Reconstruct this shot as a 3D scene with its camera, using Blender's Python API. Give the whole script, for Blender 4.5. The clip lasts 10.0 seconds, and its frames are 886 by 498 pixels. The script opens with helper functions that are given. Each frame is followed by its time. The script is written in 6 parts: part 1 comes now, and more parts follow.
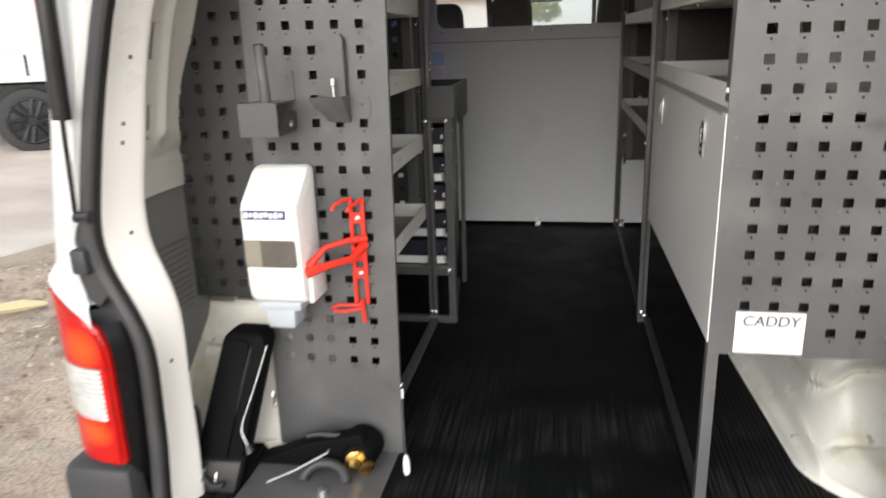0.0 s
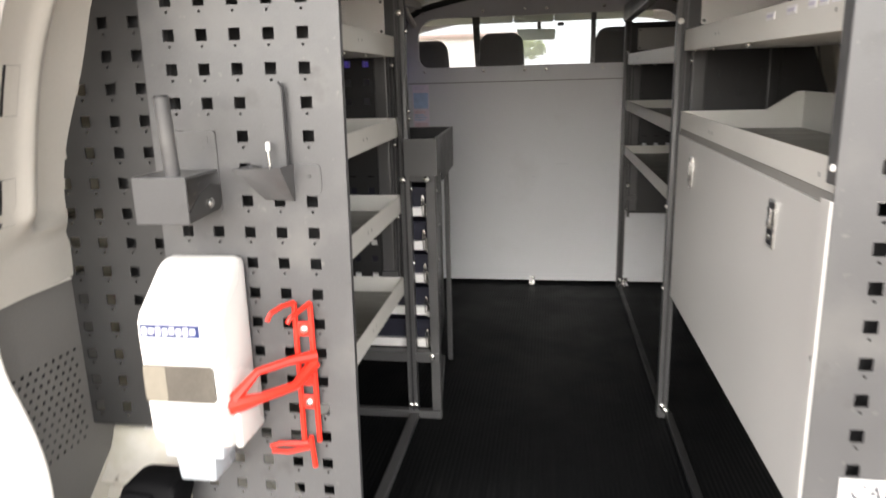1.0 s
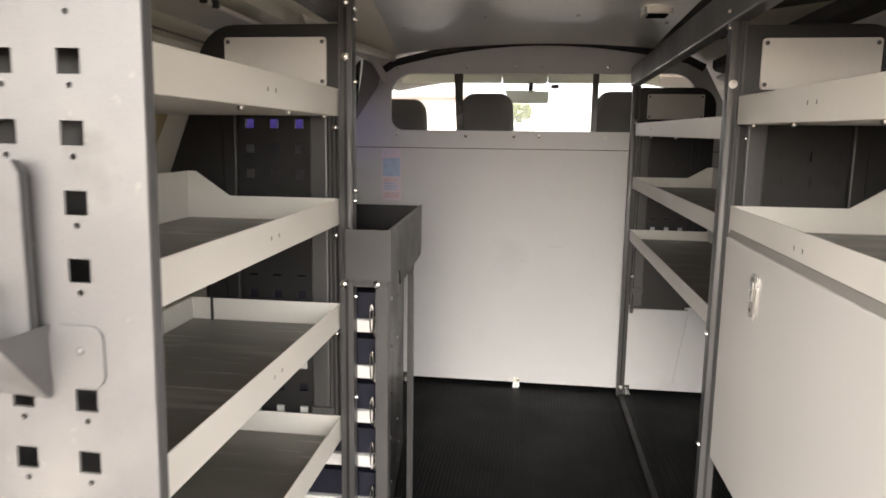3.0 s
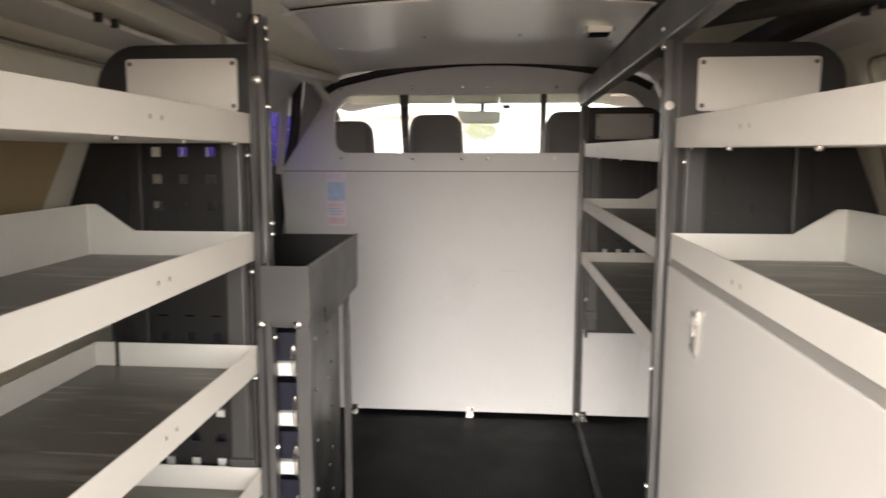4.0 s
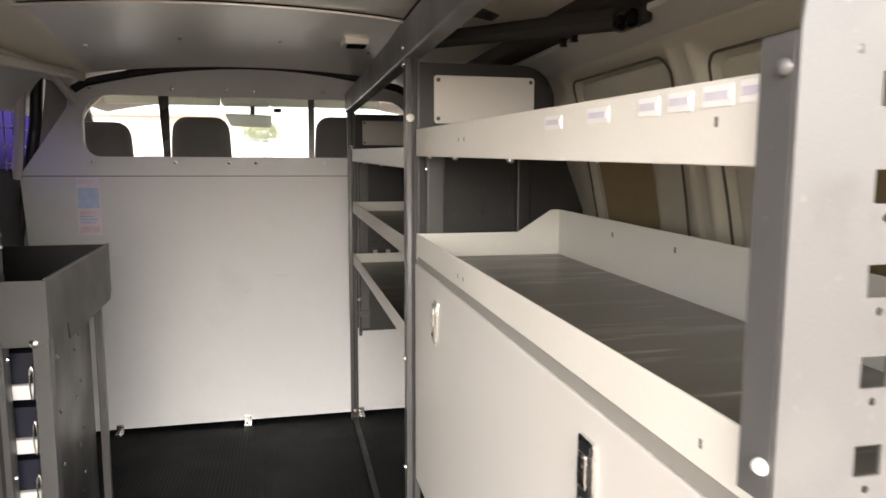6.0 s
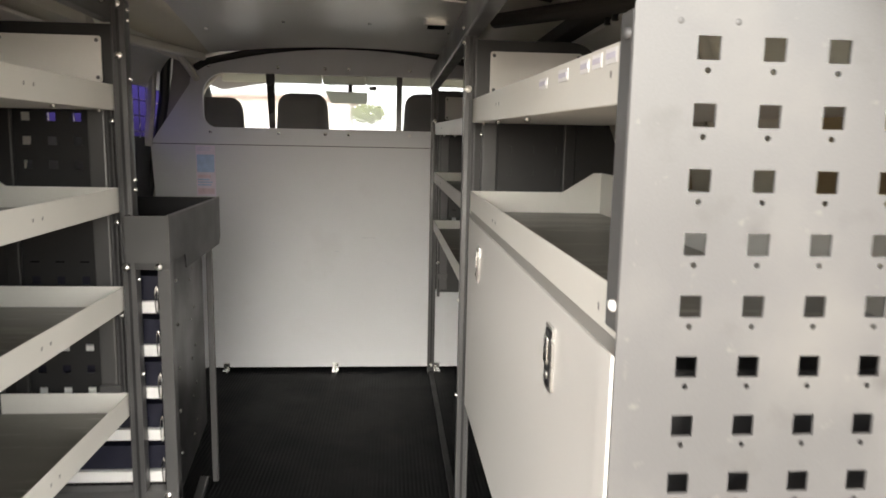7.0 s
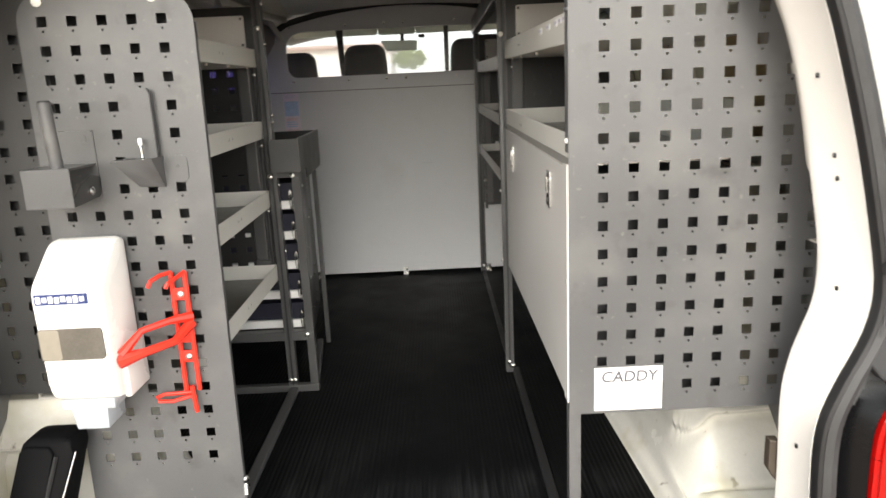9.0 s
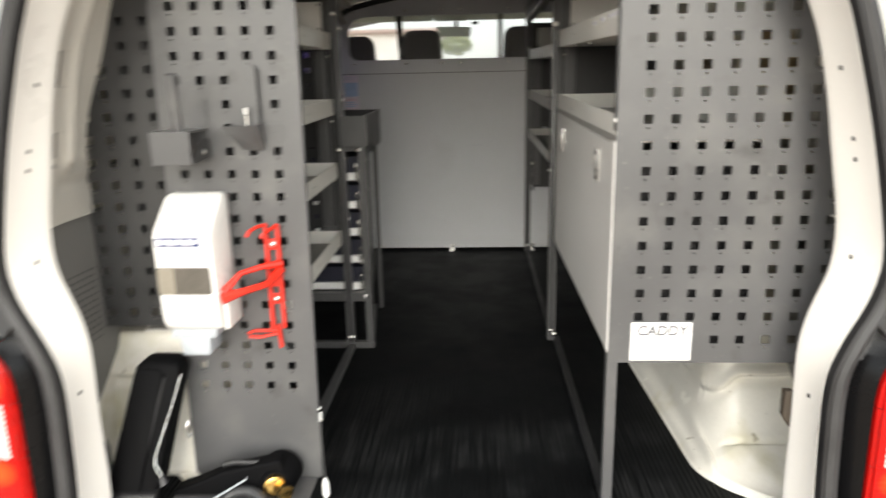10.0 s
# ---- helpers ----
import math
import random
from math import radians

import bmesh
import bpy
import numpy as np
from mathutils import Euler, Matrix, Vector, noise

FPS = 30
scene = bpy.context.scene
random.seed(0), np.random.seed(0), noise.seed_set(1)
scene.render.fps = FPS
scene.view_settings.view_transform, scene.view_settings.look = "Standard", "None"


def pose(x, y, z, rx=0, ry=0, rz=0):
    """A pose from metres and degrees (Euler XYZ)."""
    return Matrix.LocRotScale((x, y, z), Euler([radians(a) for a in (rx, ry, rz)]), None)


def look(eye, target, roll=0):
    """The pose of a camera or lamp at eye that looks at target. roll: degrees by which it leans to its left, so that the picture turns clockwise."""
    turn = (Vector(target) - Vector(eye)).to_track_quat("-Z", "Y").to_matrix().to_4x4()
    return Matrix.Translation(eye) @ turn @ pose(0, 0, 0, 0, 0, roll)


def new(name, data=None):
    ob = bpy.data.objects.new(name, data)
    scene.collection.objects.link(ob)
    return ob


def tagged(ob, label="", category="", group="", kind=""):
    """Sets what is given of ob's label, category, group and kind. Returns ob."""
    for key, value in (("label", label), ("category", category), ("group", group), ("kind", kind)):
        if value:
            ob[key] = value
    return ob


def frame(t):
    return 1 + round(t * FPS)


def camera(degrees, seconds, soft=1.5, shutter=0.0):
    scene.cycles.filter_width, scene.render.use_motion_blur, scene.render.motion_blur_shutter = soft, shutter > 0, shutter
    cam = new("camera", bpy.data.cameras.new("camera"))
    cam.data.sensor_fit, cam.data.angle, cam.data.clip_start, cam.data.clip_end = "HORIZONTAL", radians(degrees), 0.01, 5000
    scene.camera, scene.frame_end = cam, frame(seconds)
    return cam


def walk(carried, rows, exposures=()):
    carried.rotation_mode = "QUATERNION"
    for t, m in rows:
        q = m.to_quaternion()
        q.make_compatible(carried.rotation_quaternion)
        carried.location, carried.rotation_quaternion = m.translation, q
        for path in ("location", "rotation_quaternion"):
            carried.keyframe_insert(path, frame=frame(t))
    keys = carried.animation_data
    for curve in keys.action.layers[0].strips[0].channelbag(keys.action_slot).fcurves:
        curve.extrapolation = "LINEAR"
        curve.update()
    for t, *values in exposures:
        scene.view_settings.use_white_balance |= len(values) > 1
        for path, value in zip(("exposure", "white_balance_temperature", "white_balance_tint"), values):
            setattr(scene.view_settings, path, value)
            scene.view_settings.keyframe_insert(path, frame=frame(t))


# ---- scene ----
cam = camera(66.4, 10.0, soft=1.6, shutter=0.5)
PATH = [
    (0, (0.094, -1.097, 1.483), (-0.254, 0.792, 0.925), -1.8),
    (0.5, (0.022, -0.885, 1.497), (-0.187, 1.04, 0.995), 0.6),
    (1, (0.037, -0.696, 1.51), (-0.271, 1.225, 1.046), -1.5),
    (1.5, (0.104, -0.509, 1.529), (-0.419, 1.387, 1.167), -0.4),
    (2, (0.071, -0.391, 1.526), (-0.474, 1.501, 1.173), 0.3),
    (2.5, (0.003, -0.264, 1.536), (-0.32, 1.682, 1.206), -0.1),
    (2.7, (0.002, -0.223, 1.536), (-0.264, 1.732, 1.213), 0.8),
    (3.8, (0.058, -0.061, 1.551), (-0.186, 1.909, 1.307), 0.5),
    (4, (0.072, -0.06, 1.554), (-0.098, 1.917, 1.308), 0.1),
    (4.5, (0.078, -0.064, 1.563), (0.099, 1.921, 1.317), 0.2),
    (5, (0.093, -0.081, 1.567), (0.297, 1.894, 1.329), 0.6),
    (5.5, (0.098, -0.094, 1.569), (0.471, 1.856, 1.326), -0.1),
    (5.7, (0.106, -0.101, 1.568), (0.555, 1.834, 1.335), 0.1),
    (6.8, (0.191, -0.286, 1.534), (0.464, 1.676, 1.257), 1.0),
    (7, (0.195, -0.341, 1.524), (0.349, 1.632, 1.235), 1.1),
    (7.5, (0.175, -0.501, 1.491), (0.397, 1.457, 1.15), 2.5),
    (8, (0.13, -0.717, 1.478), (0.228, 1.239, 1.072), 1.8),
    (8.5, (0.177, -0.878, 1.468), (0.141, 1.063, 0.986), -0.9),
    (9, (0.154, -0.966, 1.491), (0.158, 0.983, 1.044), -2.7),
    (9.5, (0.119, -1.02, 1.493), (0.254, 0.917, 1.011), -5.3),
    (10, (0.11, -1.154, 1.483), (0.002, 0.785, 1.003), -1.2),
]
EXPOSURES = [(0, 1.1, 6500, 9), (0.5, 1.42, 6550, 10), (1.5, 2.2, 6750, 11), (2.5, 2.45, 6950, 12), (4, 2.85, 7050, 13), (5.5, 2.8, 7050, 13), (7, 2.28, 6900, 9), (8, 2.0, 6850, 9), (9, 1.68, 6780, 8), (9.5, 1.72, 6770, 8), (10, 1.42, 6750, 7)]
walk(cam, [(t, look(eye, target, roll)) for t, eye, target, roll in PATH], EXPOSURES)

# ---- world and daylight ----
world = bpy.data.worlds.new("sky")
scene.world = world
world.use_nodes = True
wn = world.node_tree
sky = wn.nodes.new("ShaderNodeTexSky")
sky.sky_type = 'NISHITA'
sky.sun_disc = False
sky.sun_elevation = radians(29)
sky.sun_rotation = radians(180)
sky.air_density, sky.dust_density, sky.ozone_density = 1.0, 2.0, 2.0
wbg = wn.nodes["Background"]
wbg.inputs[1].default_value = 0.16
cloud = wn.nodes.new("ShaderNodeHueSaturation")
cloud.inputs["Saturation"].default_value = 0.3
wn.links.new(sky.outputs[0], cloud.inputs["Color"])
wn.links.new(cloud.outputs[0], wbg.inputs[0])
sun = new("sun", bpy.data.lights.new("sun", 'SUN'))
sun.data.energy, sun.data.angle, sun.data.color = 0.6, radians(110), (1.0, 0.98, 0.95)
sun.rotation_euler = Euler((radians(61), 0, 0))

# ---- materials ----
def material(name, color, rough=0.5, metal=0.0, vary=0.12, scale=6.0, fine=90.0, bump=0.15, dist=0.002, stretch=(1, 1, 1),
             spec=0.5, alpha=1.0, transmission=0.0, emit=0.0, random_tone=0.0, gloss=1.0):
    """A surface with two scales of variation in tone, gloss and relief."""
    m = bpy.data.materials.new(name)
    m.use_nodes = True
    nt = m.node_tree
    b = nt.nodes["Principled BSDF"]
    b.inputs["Metallic"].default_value = metal
    b.inputs["Specular IOR Level"].default_value = spec
    b.inputs["Transmission Weight"].default_value = transmission
    b.inputs["Alpha"].default_value = alpha
    geo = nt.nodes.new("ShaderNodeNewGeometry")
    mp = nt.nodes.new("ShaderNodeMapping")
    mp.inputs["Scale"].default_value = stretch
    nt.links.new(geo.outputs["Position"], mp.inputs["Vector"])
    n1 = nt.nodes.new("ShaderNodeTexNoise")
    n1.inputs["Scale"].default_value, n1.inputs["Detail"].default_value = scale, 5
    n2 = nt.nodes.new("ShaderNodeTexNoise")
    n2.inputs["Scale"].default_value, n2.inputs["Detail"].default_value = fine, 3
    for n in (n1, n2):
        nt.links.new(mp.outputs[0], n.inputs["Vector"])
    add = nt.nodes.new("ShaderNodeMath")
    add.operation = 'MULTIPLY_ADD'
    add.inputs[1].default_value = 0.4
    nt.links.new(n2.outputs[0], add.inputs[0])
    nt.links.new(n1.outputs[0], add.inputs[2])
    rng = nt.nodes.new("ShaderNodeMapRange")
    rng.inputs["From Min"].default_value, rng.inputs["From Max"].default_value = 0.4, 1.0
    rng.inputs["To Min"].default_value, rng.inputs["To Max"].default_value = 1 - vary, 1 + vary
    nt.links.new(add.outputs[0], rng.inputs[0])
    tone = rng.outputs[0]
    if random_tone:
        info = nt.nodes.new("ShaderNodeObjectInfo")
        r2 = nt.nodes.new("ShaderNodeMapRange")
        r2.inputs["To Min"].default_value, r2.inputs["To Max"].default_value = 1 - random_tone, 1 + random_tone
        nt.links.new(info.outputs["Random"], r2.inputs[0])
        mul = nt.nodes.new("ShaderNodeMath")
        mul.operation = 'MULTIPLY'
        nt.links.new(tone, mul.inputs[0])
        nt.links.new(r2.outputs[0], mul.inputs[1])
        tone = mul.outputs[0]
    vm = nt.nodes.new("ShaderNodeVectorMath")
    vm.operation = 'SCALE'
    vm.inputs[0].default_value = color
    nt.links.new(tone, vm.inputs["Scale"])
    nt.links.new(vm.outputs[0], b.inputs["Base Color"])
    rr = nt.nodes.new("ShaderNodeMapRange")
    rr.inputs["From Min"].default_value, rr.inputs["From Max"].default_value = 0.35, 0.75
    rr.inputs["To Min"].default_value, rr.inputs["To Max"].default_value = max(0.02, rough - 0.08 * gloss), min(1, rough + 0.1 * gloss)
    nt.links.new(n1.outputs[0], rr.inputs[0])
    nt.links.new(rr.outputs[0], b.inputs["Roughness"])
    if bump:
        bp = nt.nodes.new("ShaderNodeBump")
        bp.inputs["Strength"].default_value, bp.inputs["Distance"].default_value = bump, dist
        nt.links.new(n2.outputs[0], bp.inputs["Height"])
        nt.links.new(bp.outputs[0], b.inputs["Normal"])
    if emit:
        b.inputs["Emission Color"].default_value = (*color, 1)
        b.inputs["Emission Strength"].default_value = emit
    return m


GREY_STEEL = material("grey powder coat", (0.096, 0.096, 0.098), 0.36, 0.0, 0.18, 3.5, 500, 0.12, 0.0006)
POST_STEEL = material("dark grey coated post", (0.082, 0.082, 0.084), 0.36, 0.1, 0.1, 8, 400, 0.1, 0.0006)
STRIP_GREY = material("mid grey for strip shade and latch dish", (0.30, 0.29, 0.27), 0.42, 0.0, 0.06, 5, 300, 0.08, 0.0006)
# grey steel with the shade on the wing panel and gusset put into its colour
SHADED_STEEL = material("grey powder coat darkened for shade", (0.042, 0.042, 0.042), 0.45, 0.0, 0.13, 5, 500, 0.12, 0.0006)
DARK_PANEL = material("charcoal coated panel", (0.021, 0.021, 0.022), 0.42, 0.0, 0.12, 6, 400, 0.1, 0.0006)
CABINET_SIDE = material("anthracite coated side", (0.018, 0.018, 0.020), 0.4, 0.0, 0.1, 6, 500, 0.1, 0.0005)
LIP_PAINT = material("pale grey painted steel", (0.77, 0.755, 0.71), 0.42, 0.0, 0.05, 4, 300, 0.08, 0.0006)
DOOR_PAINT = material("white cabinet paint", (0.68, 0.665, 0.64), 0.4, 0.0, 0.03, 3, 260, 0.12, 0.0006)
BULK_PAINT = material("white bulkhead paint", (0.64, 0.655, 0.68), 0.42, 0.0, 0.04, 2.5, 220, 0.12, 0.0008)
SHELF_MAT = material("dark grey shelf lining", (0.165, 0.158, 0.14), 0.34, 0.0, 0.22, 4, 160, 0.2, 0.0008, (1, 5, 1), gloss=0.5)
# rubber tone lightened to hold the haze of sky light on the seal
SEAL_RUBBER = material("grey rubber with sky haze in its tone", (0.044, 0.044, 0.045), 0.5, 0.0, 0.3, 12, 300, 0.2, 0.001)
RUBBER = material("black rubber", (0.012, 0.012, 0.013), 0.5, 0.0, 0.3, 12, 300, 0.2, 0.001)
BLACK_PLASTIC = material("black plastic", (0.016, 0.016, 0.018), 0.32, 0.0, 0.2, 10, 400, 0.1, 0.0006)
DARK_TRIM = material("dark grey bumper plastic", (0.035, 0.036, 0.038), 0.55, 0.0, 0.2, 9, 600, 0.3, 0.0006)
BODY_WHITE = material("white body paint", (0.74, 0.74, 0.73), 0.25, 0.0, 0.02, 3, 200, 0.02, 0.0004)
BODY_INNER = material("pale inner body paint", (0.60, 0.575, 0.52), 0.38, 0.0, 0.05, 4, 150, 0.08, 0.001)
WALL_PAINT = material("olive grey inner side paint", (0.68, 0.645, 0.545), 0.40, 0.0, 0.06, 4, 150, 0.08, 0.001)
DOOR_PILLAR = material("grey pillar lining", (0.30, 0.29, 0.28), 0.6, 0.0, 0.1, 6, 200, 0.15, 0.001)
MARKER_RED = material("red marker plastic", (0.65, 0.05, 0.02), 0.3, 0.0, 0.1, 8, 60, 0.0)
# dark olive that stands in for the shade in the pressed grooves
SEAM_SHADE = material("dark olive for groove shade", (0.14, 0.125, 0.10), 0.6, 0.0, 0.1, 8, 200, 0.1, 0.001)
PILLAR_PAINT = material("pale pillar paint", (0.72, 0.70, 0.665), 0.34, 0.0, 0.03, 4, 150, 0.05, 0.0008)
ARCH_PAINT = material("worn white arch paint", (0.83, 0.80, 0.72), 0.26, 0.0, 0.07, 8, 120, 0.05, 0.001, gloss=0.2)
FIBRE = material("grey fibreboard lining", (0.17, 0.165, 0.155), 0.8, 0.0, 0.1, 8, 260, 0.3, 0.001)
TAN_BOARD = material("tan insulation board", (0.36, 0.275, 0.15), 0.8, 0.0, 0.12, 7, 200, 0.3, 0.001)
LINER = material("grey sheet metal liner", (0.88, 0.88, 0.83), 0.36, 0.7, 0.03, 2, 160, 0.0, 0.0004, gloss=0.0)
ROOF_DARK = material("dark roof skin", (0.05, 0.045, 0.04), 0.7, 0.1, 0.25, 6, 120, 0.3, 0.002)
ZINC = material("zinc plated steel", (0.72, 0.72, 0.70), 0.25, 1.0, 0.1, 20, 300, 0.05, 0.0004)
BRASS = material("brass", (0.78, 0.5, 0.16), 0.25, 1.0, 0.15, 30, 300, 0.05, 0.0004)
WHITE_PLASTIC = material("white plastic", (0.82, 0.81, 0.78), 0.3, 0.0, 0.02, 6, 300, 0.03, 0.0004)
WHITE_DRAWER = material("white drawer front", (0.78, 0.78, 0.77), 0.35, 0.0, 0.03, 8, 300, 0.05, 0.0004)
NAVY = material("navy blue drawer inside", (0.004, 0.005, 0.018), 0.6, 0.0, 0.2, 12, 300, 0.1, 0.0005)
SMOKED = material("smoked brown window", (0.11, 0.10, 0.085), 0.12, 0.0, 0.25, 14, 200, 0.0)
# translucency added so the visors, console and mirror look brightly lit
VISOR = bpy.data.materials.new("translucent to brighten cab parts")
VISOR.use_nodes = True
vnt = VISOR.node_tree
vnt.nodes.remove(vnt.nodes["Principled BSDF"])
vt, vd, vm = vnt.nodes.new("ShaderNodeBsdfTranslucent"), vnt.nodes.new("ShaderNodeBsdfDiffuse"), vnt.nodes.new("ShaderNodeMixShader")
vt.inputs[0].default_value, vd.inputs[0].default_value = (0.88, 0.92, 0.86, 1), (0.70, 0.72, 0.68, 1)
vm.inputs[0].default_value = 0.3
vnt.links.new(vt.outputs[0], vm.inputs[1])
vnt.links.new(vd.outputs[0], vm.inputs[2])
vnt.links.new(vm.outputs[0], vnt.nodes["Material Output"].inputs[0])
FROSTED = material("frosted grey plastic", (0.40, 0.43, 0.46), 0.3, 0.0, 0.08, 12, 200, 0.03, 0.0004)
RED_COAT = material("red dipped wire", (0.72, 0.03, 0.015), 0.38, 0.0, 0.1, 20, 200, 0.05, 0.0004)
PAPER = material("white paper card", (0.8, 0.8, 0.78), 0.7, 0.0, 0.02, 12, 300, 0.05, 0.0004)
INK = material("grey ink", (0.1, 0.1, 0.11), 0.7, 0.0, 0.05, 20, 200, 0.0)
PALE_INK = material("pale grey ink", (0.55, 0.56, 0.6), 0.7, 0.0, 0.05, 20, 200, 0.0)
BLUE_INK = material("blue print", (0.012, 0.03, 0.13), 0.5, 0.0, 0.05, 20, 200, 0.0)
SKY_INK = material("light blue print", (0.43, 0.57, 0.76), 0.5, 0.0, 0.15, 40, 200, 0.0)
PINK_INK = material("pale red print", (0.72, 0.57, 0.64), 0.5, 0.0, 0.15, 40, 200, 0.0)
LABEL_WHITE = material("white vinyl label", (0.90, 0.89, 0.90), 0.45, 0.0, 0.03, 20, 200, 0.0)
STICKER_PALE = material("pale pink vinyl", (0.76, 0.68, 0.78), 0.45, 0.0, 0.08, 40, 200, 0.0)
LABEL_INK = material("lilac print", (0.66, 0.64, 0.74), 0.5, 0.0, 0.1, 60, 300, 0.0)
# black that paints the shade inside the vent and the panel slots
VOID = material("black for unlit recesses", (0.006, 0.006, 0.006), 0.9, 0.0, 0.1, 9, 200, 0.0, spec=0.05)
CASE_BLACK = material("black case vinyl", (0.004, 0.004, 0.0045), 0.7, 0.0, 0.25, 9, 200, 0.15, 0.0008, spec=0.08)
GLOSS_BLACK = material("gloss black plastic", (0.006, 0.006, 0.0065), 0.25, 0.0, 0.2, 9, 300, 0.03, 0.0005, spec=0.22)
LENS_CLEAR = material("clear lamp lens", (0.60, 0.59, 0.56), 0.14, 0.45, 0.22, 30, 50, 0.1, 0.002, (1, 1, 2), 0.6)
SEAT_CLOTH = material("dark seat cloth", (0.05, 0.048, 0.046), 0.85, 0.0, 0.1, 10, 300, 0.4, 0.001)
NAVY_GLASS = material("blue door glass", (0.02, 0.022, 0.05), 0.15, 0.0, 0.1, 5, 100, 0.0)
STRUT_BLACK = material("black strut enamel", (0.012, 0.012, 0.013), 0.28, 0.0, 0.1, 10, 200, 0.02)
TYRE = material("tyre rubber", (0.028, 0.028, 0.028), 0.7, 0.0, 0.2, 14, 120, 0.4, 0.003)
ALLOY = material("dark alloy", (0.03, 0.03, 0.032), 0.3, 0.5, 0.15, 12, 200, 0.05)
FENCE_WOOD = material("pale fence timber", (0.78, 0.72, 0.52), 0.75, 0.0, 0.15, 5, 80, 0.4, 0.003, (0.3, 1, 8), random_tone=0.08)
LEAF = material("hedge leaf", (0.20, 0.24, 0.06), 0.5, 0.0, 0.5, 4, 30, 0.2, 0.002)
ROADSIDE_HOUSE = material("cream render", (0.75, 0.73, 0.68), 0.8, 0.0, 0.06, 2, 60, 0.2, 0.002)


def marked(m, color, scale, low, high, stretch=(1, 1, 1), detail=4):
    """Adds marks of another colour with ragged outlines to a surface."""
    nt = m.node_tree
    b = nt.nodes["Principled BSDF"]
    geo = nt.nodes.new("ShaderNodeNewGeometry")
    mp = nt.nodes.new("ShaderNodeMapping")
    mp.inputs["Scale"].default_value = stretch
    n = nt.nodes.new("ShaderNodeTexNoise")
    n.inputs["Scale"].default_value, n.inputs["Detail"].default_value = scale, detail
    r = nt.nodes.new("ShaderNodeMapRange")
    r.inputs["From Min"].default_value, r.inputs["From Max"].default_value = low, high
    mix = nt.nodes.new("ShaderNodeMix")
    mix.data_type = 'RGBA'
    mix.inputs[7].default_value = (*color, 1)
    old = b.inputs["Base Color"].links[0].from_socket
    nt.links.new(geo.outputs["Position"], mp.inputs["Vector"])
    nt.links.new(mp.outputs[0], n.inputs["Vector"])
    nt.links.new(n.outputs[0], r.inputs[0])
    nt.links.new(r.outputs[0], mix.inputs[0])
    nt.links.new(old, mix.inputs[6])
    nt.links.new(mix.outputs[2], b.inputs["Base Color"])
    return m


marked(GREY_STEEL, (0.130, 0.128, 0.124), 7, 0.50, 0.75, detail=6)
marked(GREY_STEEL, (0.071, 0.070, 0.069), 15, 0.60, 0.74, detail=6)
marked(GREY_STEEL, (0.14, 0.137, 0.13), 70, 0.68, 0.76)
marked(ARCH_PAINT, (0.30, 0.26, 0.19), 26, 0.69, 0.76)
marked(ARCH_PAINT, (0.66, 0.62, 0.46), 7, 0.55, 0.75)
marked(BULK_PAINT, (0.57, 0.575, 0.59), 5, 0.60, 0.9)
# pale streaks: wear, and glossy reflections painted into the lining's colour
marked(SHELF_MAT, (0.30, 0.29, 0.26), 5, 0.56, 0.72, (0.6, 3, 1))
marked(SHELF_MAT, (0.40, 0.39, 0.36), 9, 0.60, 0.70, (0.5, 6, 1))


def lens_material():
    """Red lamp lens; the bulb bowls behind it show as softly lighter, more orange spots."""
    m = material("red lamp lens", (0.46, 0.005, 0.004), 0.14, 0.0, 0.12, 8, 60, 0.1, 0.002, (1, 1, 4), 0.4)
    nt = m.node_tree
    b = nt.nodes["Principled BSDF"]
    geo = nt.nodes.new("ShaderNodeNewGeometry")
    sep = nt.nodes.new("ShaderNodeSeparateXYZ")
    nt.links.new(geo.outputs["Position"], sep.inputs[0])

    def math_node(op, p, q):
        n = nt.nodes.new("ShaderNodeMath")
        n.operation = op
        for k, v in enumerate((p, q)):
            if isinstance(v, (int, float)):
                n.inputs[k].default_value = v
            else:
                nt.links.new(v, n.inputs[k])
        return n.outputs[0]
    h = math_node('ABSOLUTE', math_node('SUBTRACT', sep.outputs[0], 0.02), 0)
    total = None
    for hc, zc, rh, rz in ((0.845, 0.95, 0.050, 0.048), (0.85, 0.765, 0.050, 0.035)):
        u = math_node('DIVIDE', math_node('SUBTRACT', h, hc), rh)
        v = math_node('DIVIDE', math_node('SUBTRACT', sep.outputs[2], zc), rz)
        d = math_node('ADD', math_node('MULTIPLY', u, u), math_node('MULTIPLY', v, v))
        f = math_node('MAXIMUM', math_node('SUBTRACT', 1.0, d), 0.0)
        total = f if total is None else math_node('ADD', total, f)
    mix = nt.nodes.new("ShaderNodeMix")
    mix.data_type = 'RGBA'
    old = b.inputs["Base Color"].links[0].from_socket
    nt.links.new(math_node('MULTIPLY', total, 0.75), mix.inputs[0])
    nt.links.new(old, mix.inputs[6])
    mix.inputs[7].default_value = (0.80, 0.10, 0.012, 1)
    nt.links.new(mix.outputs[2], b.inputs["Base Color"])
    return m


LENS_RED = lens_material()


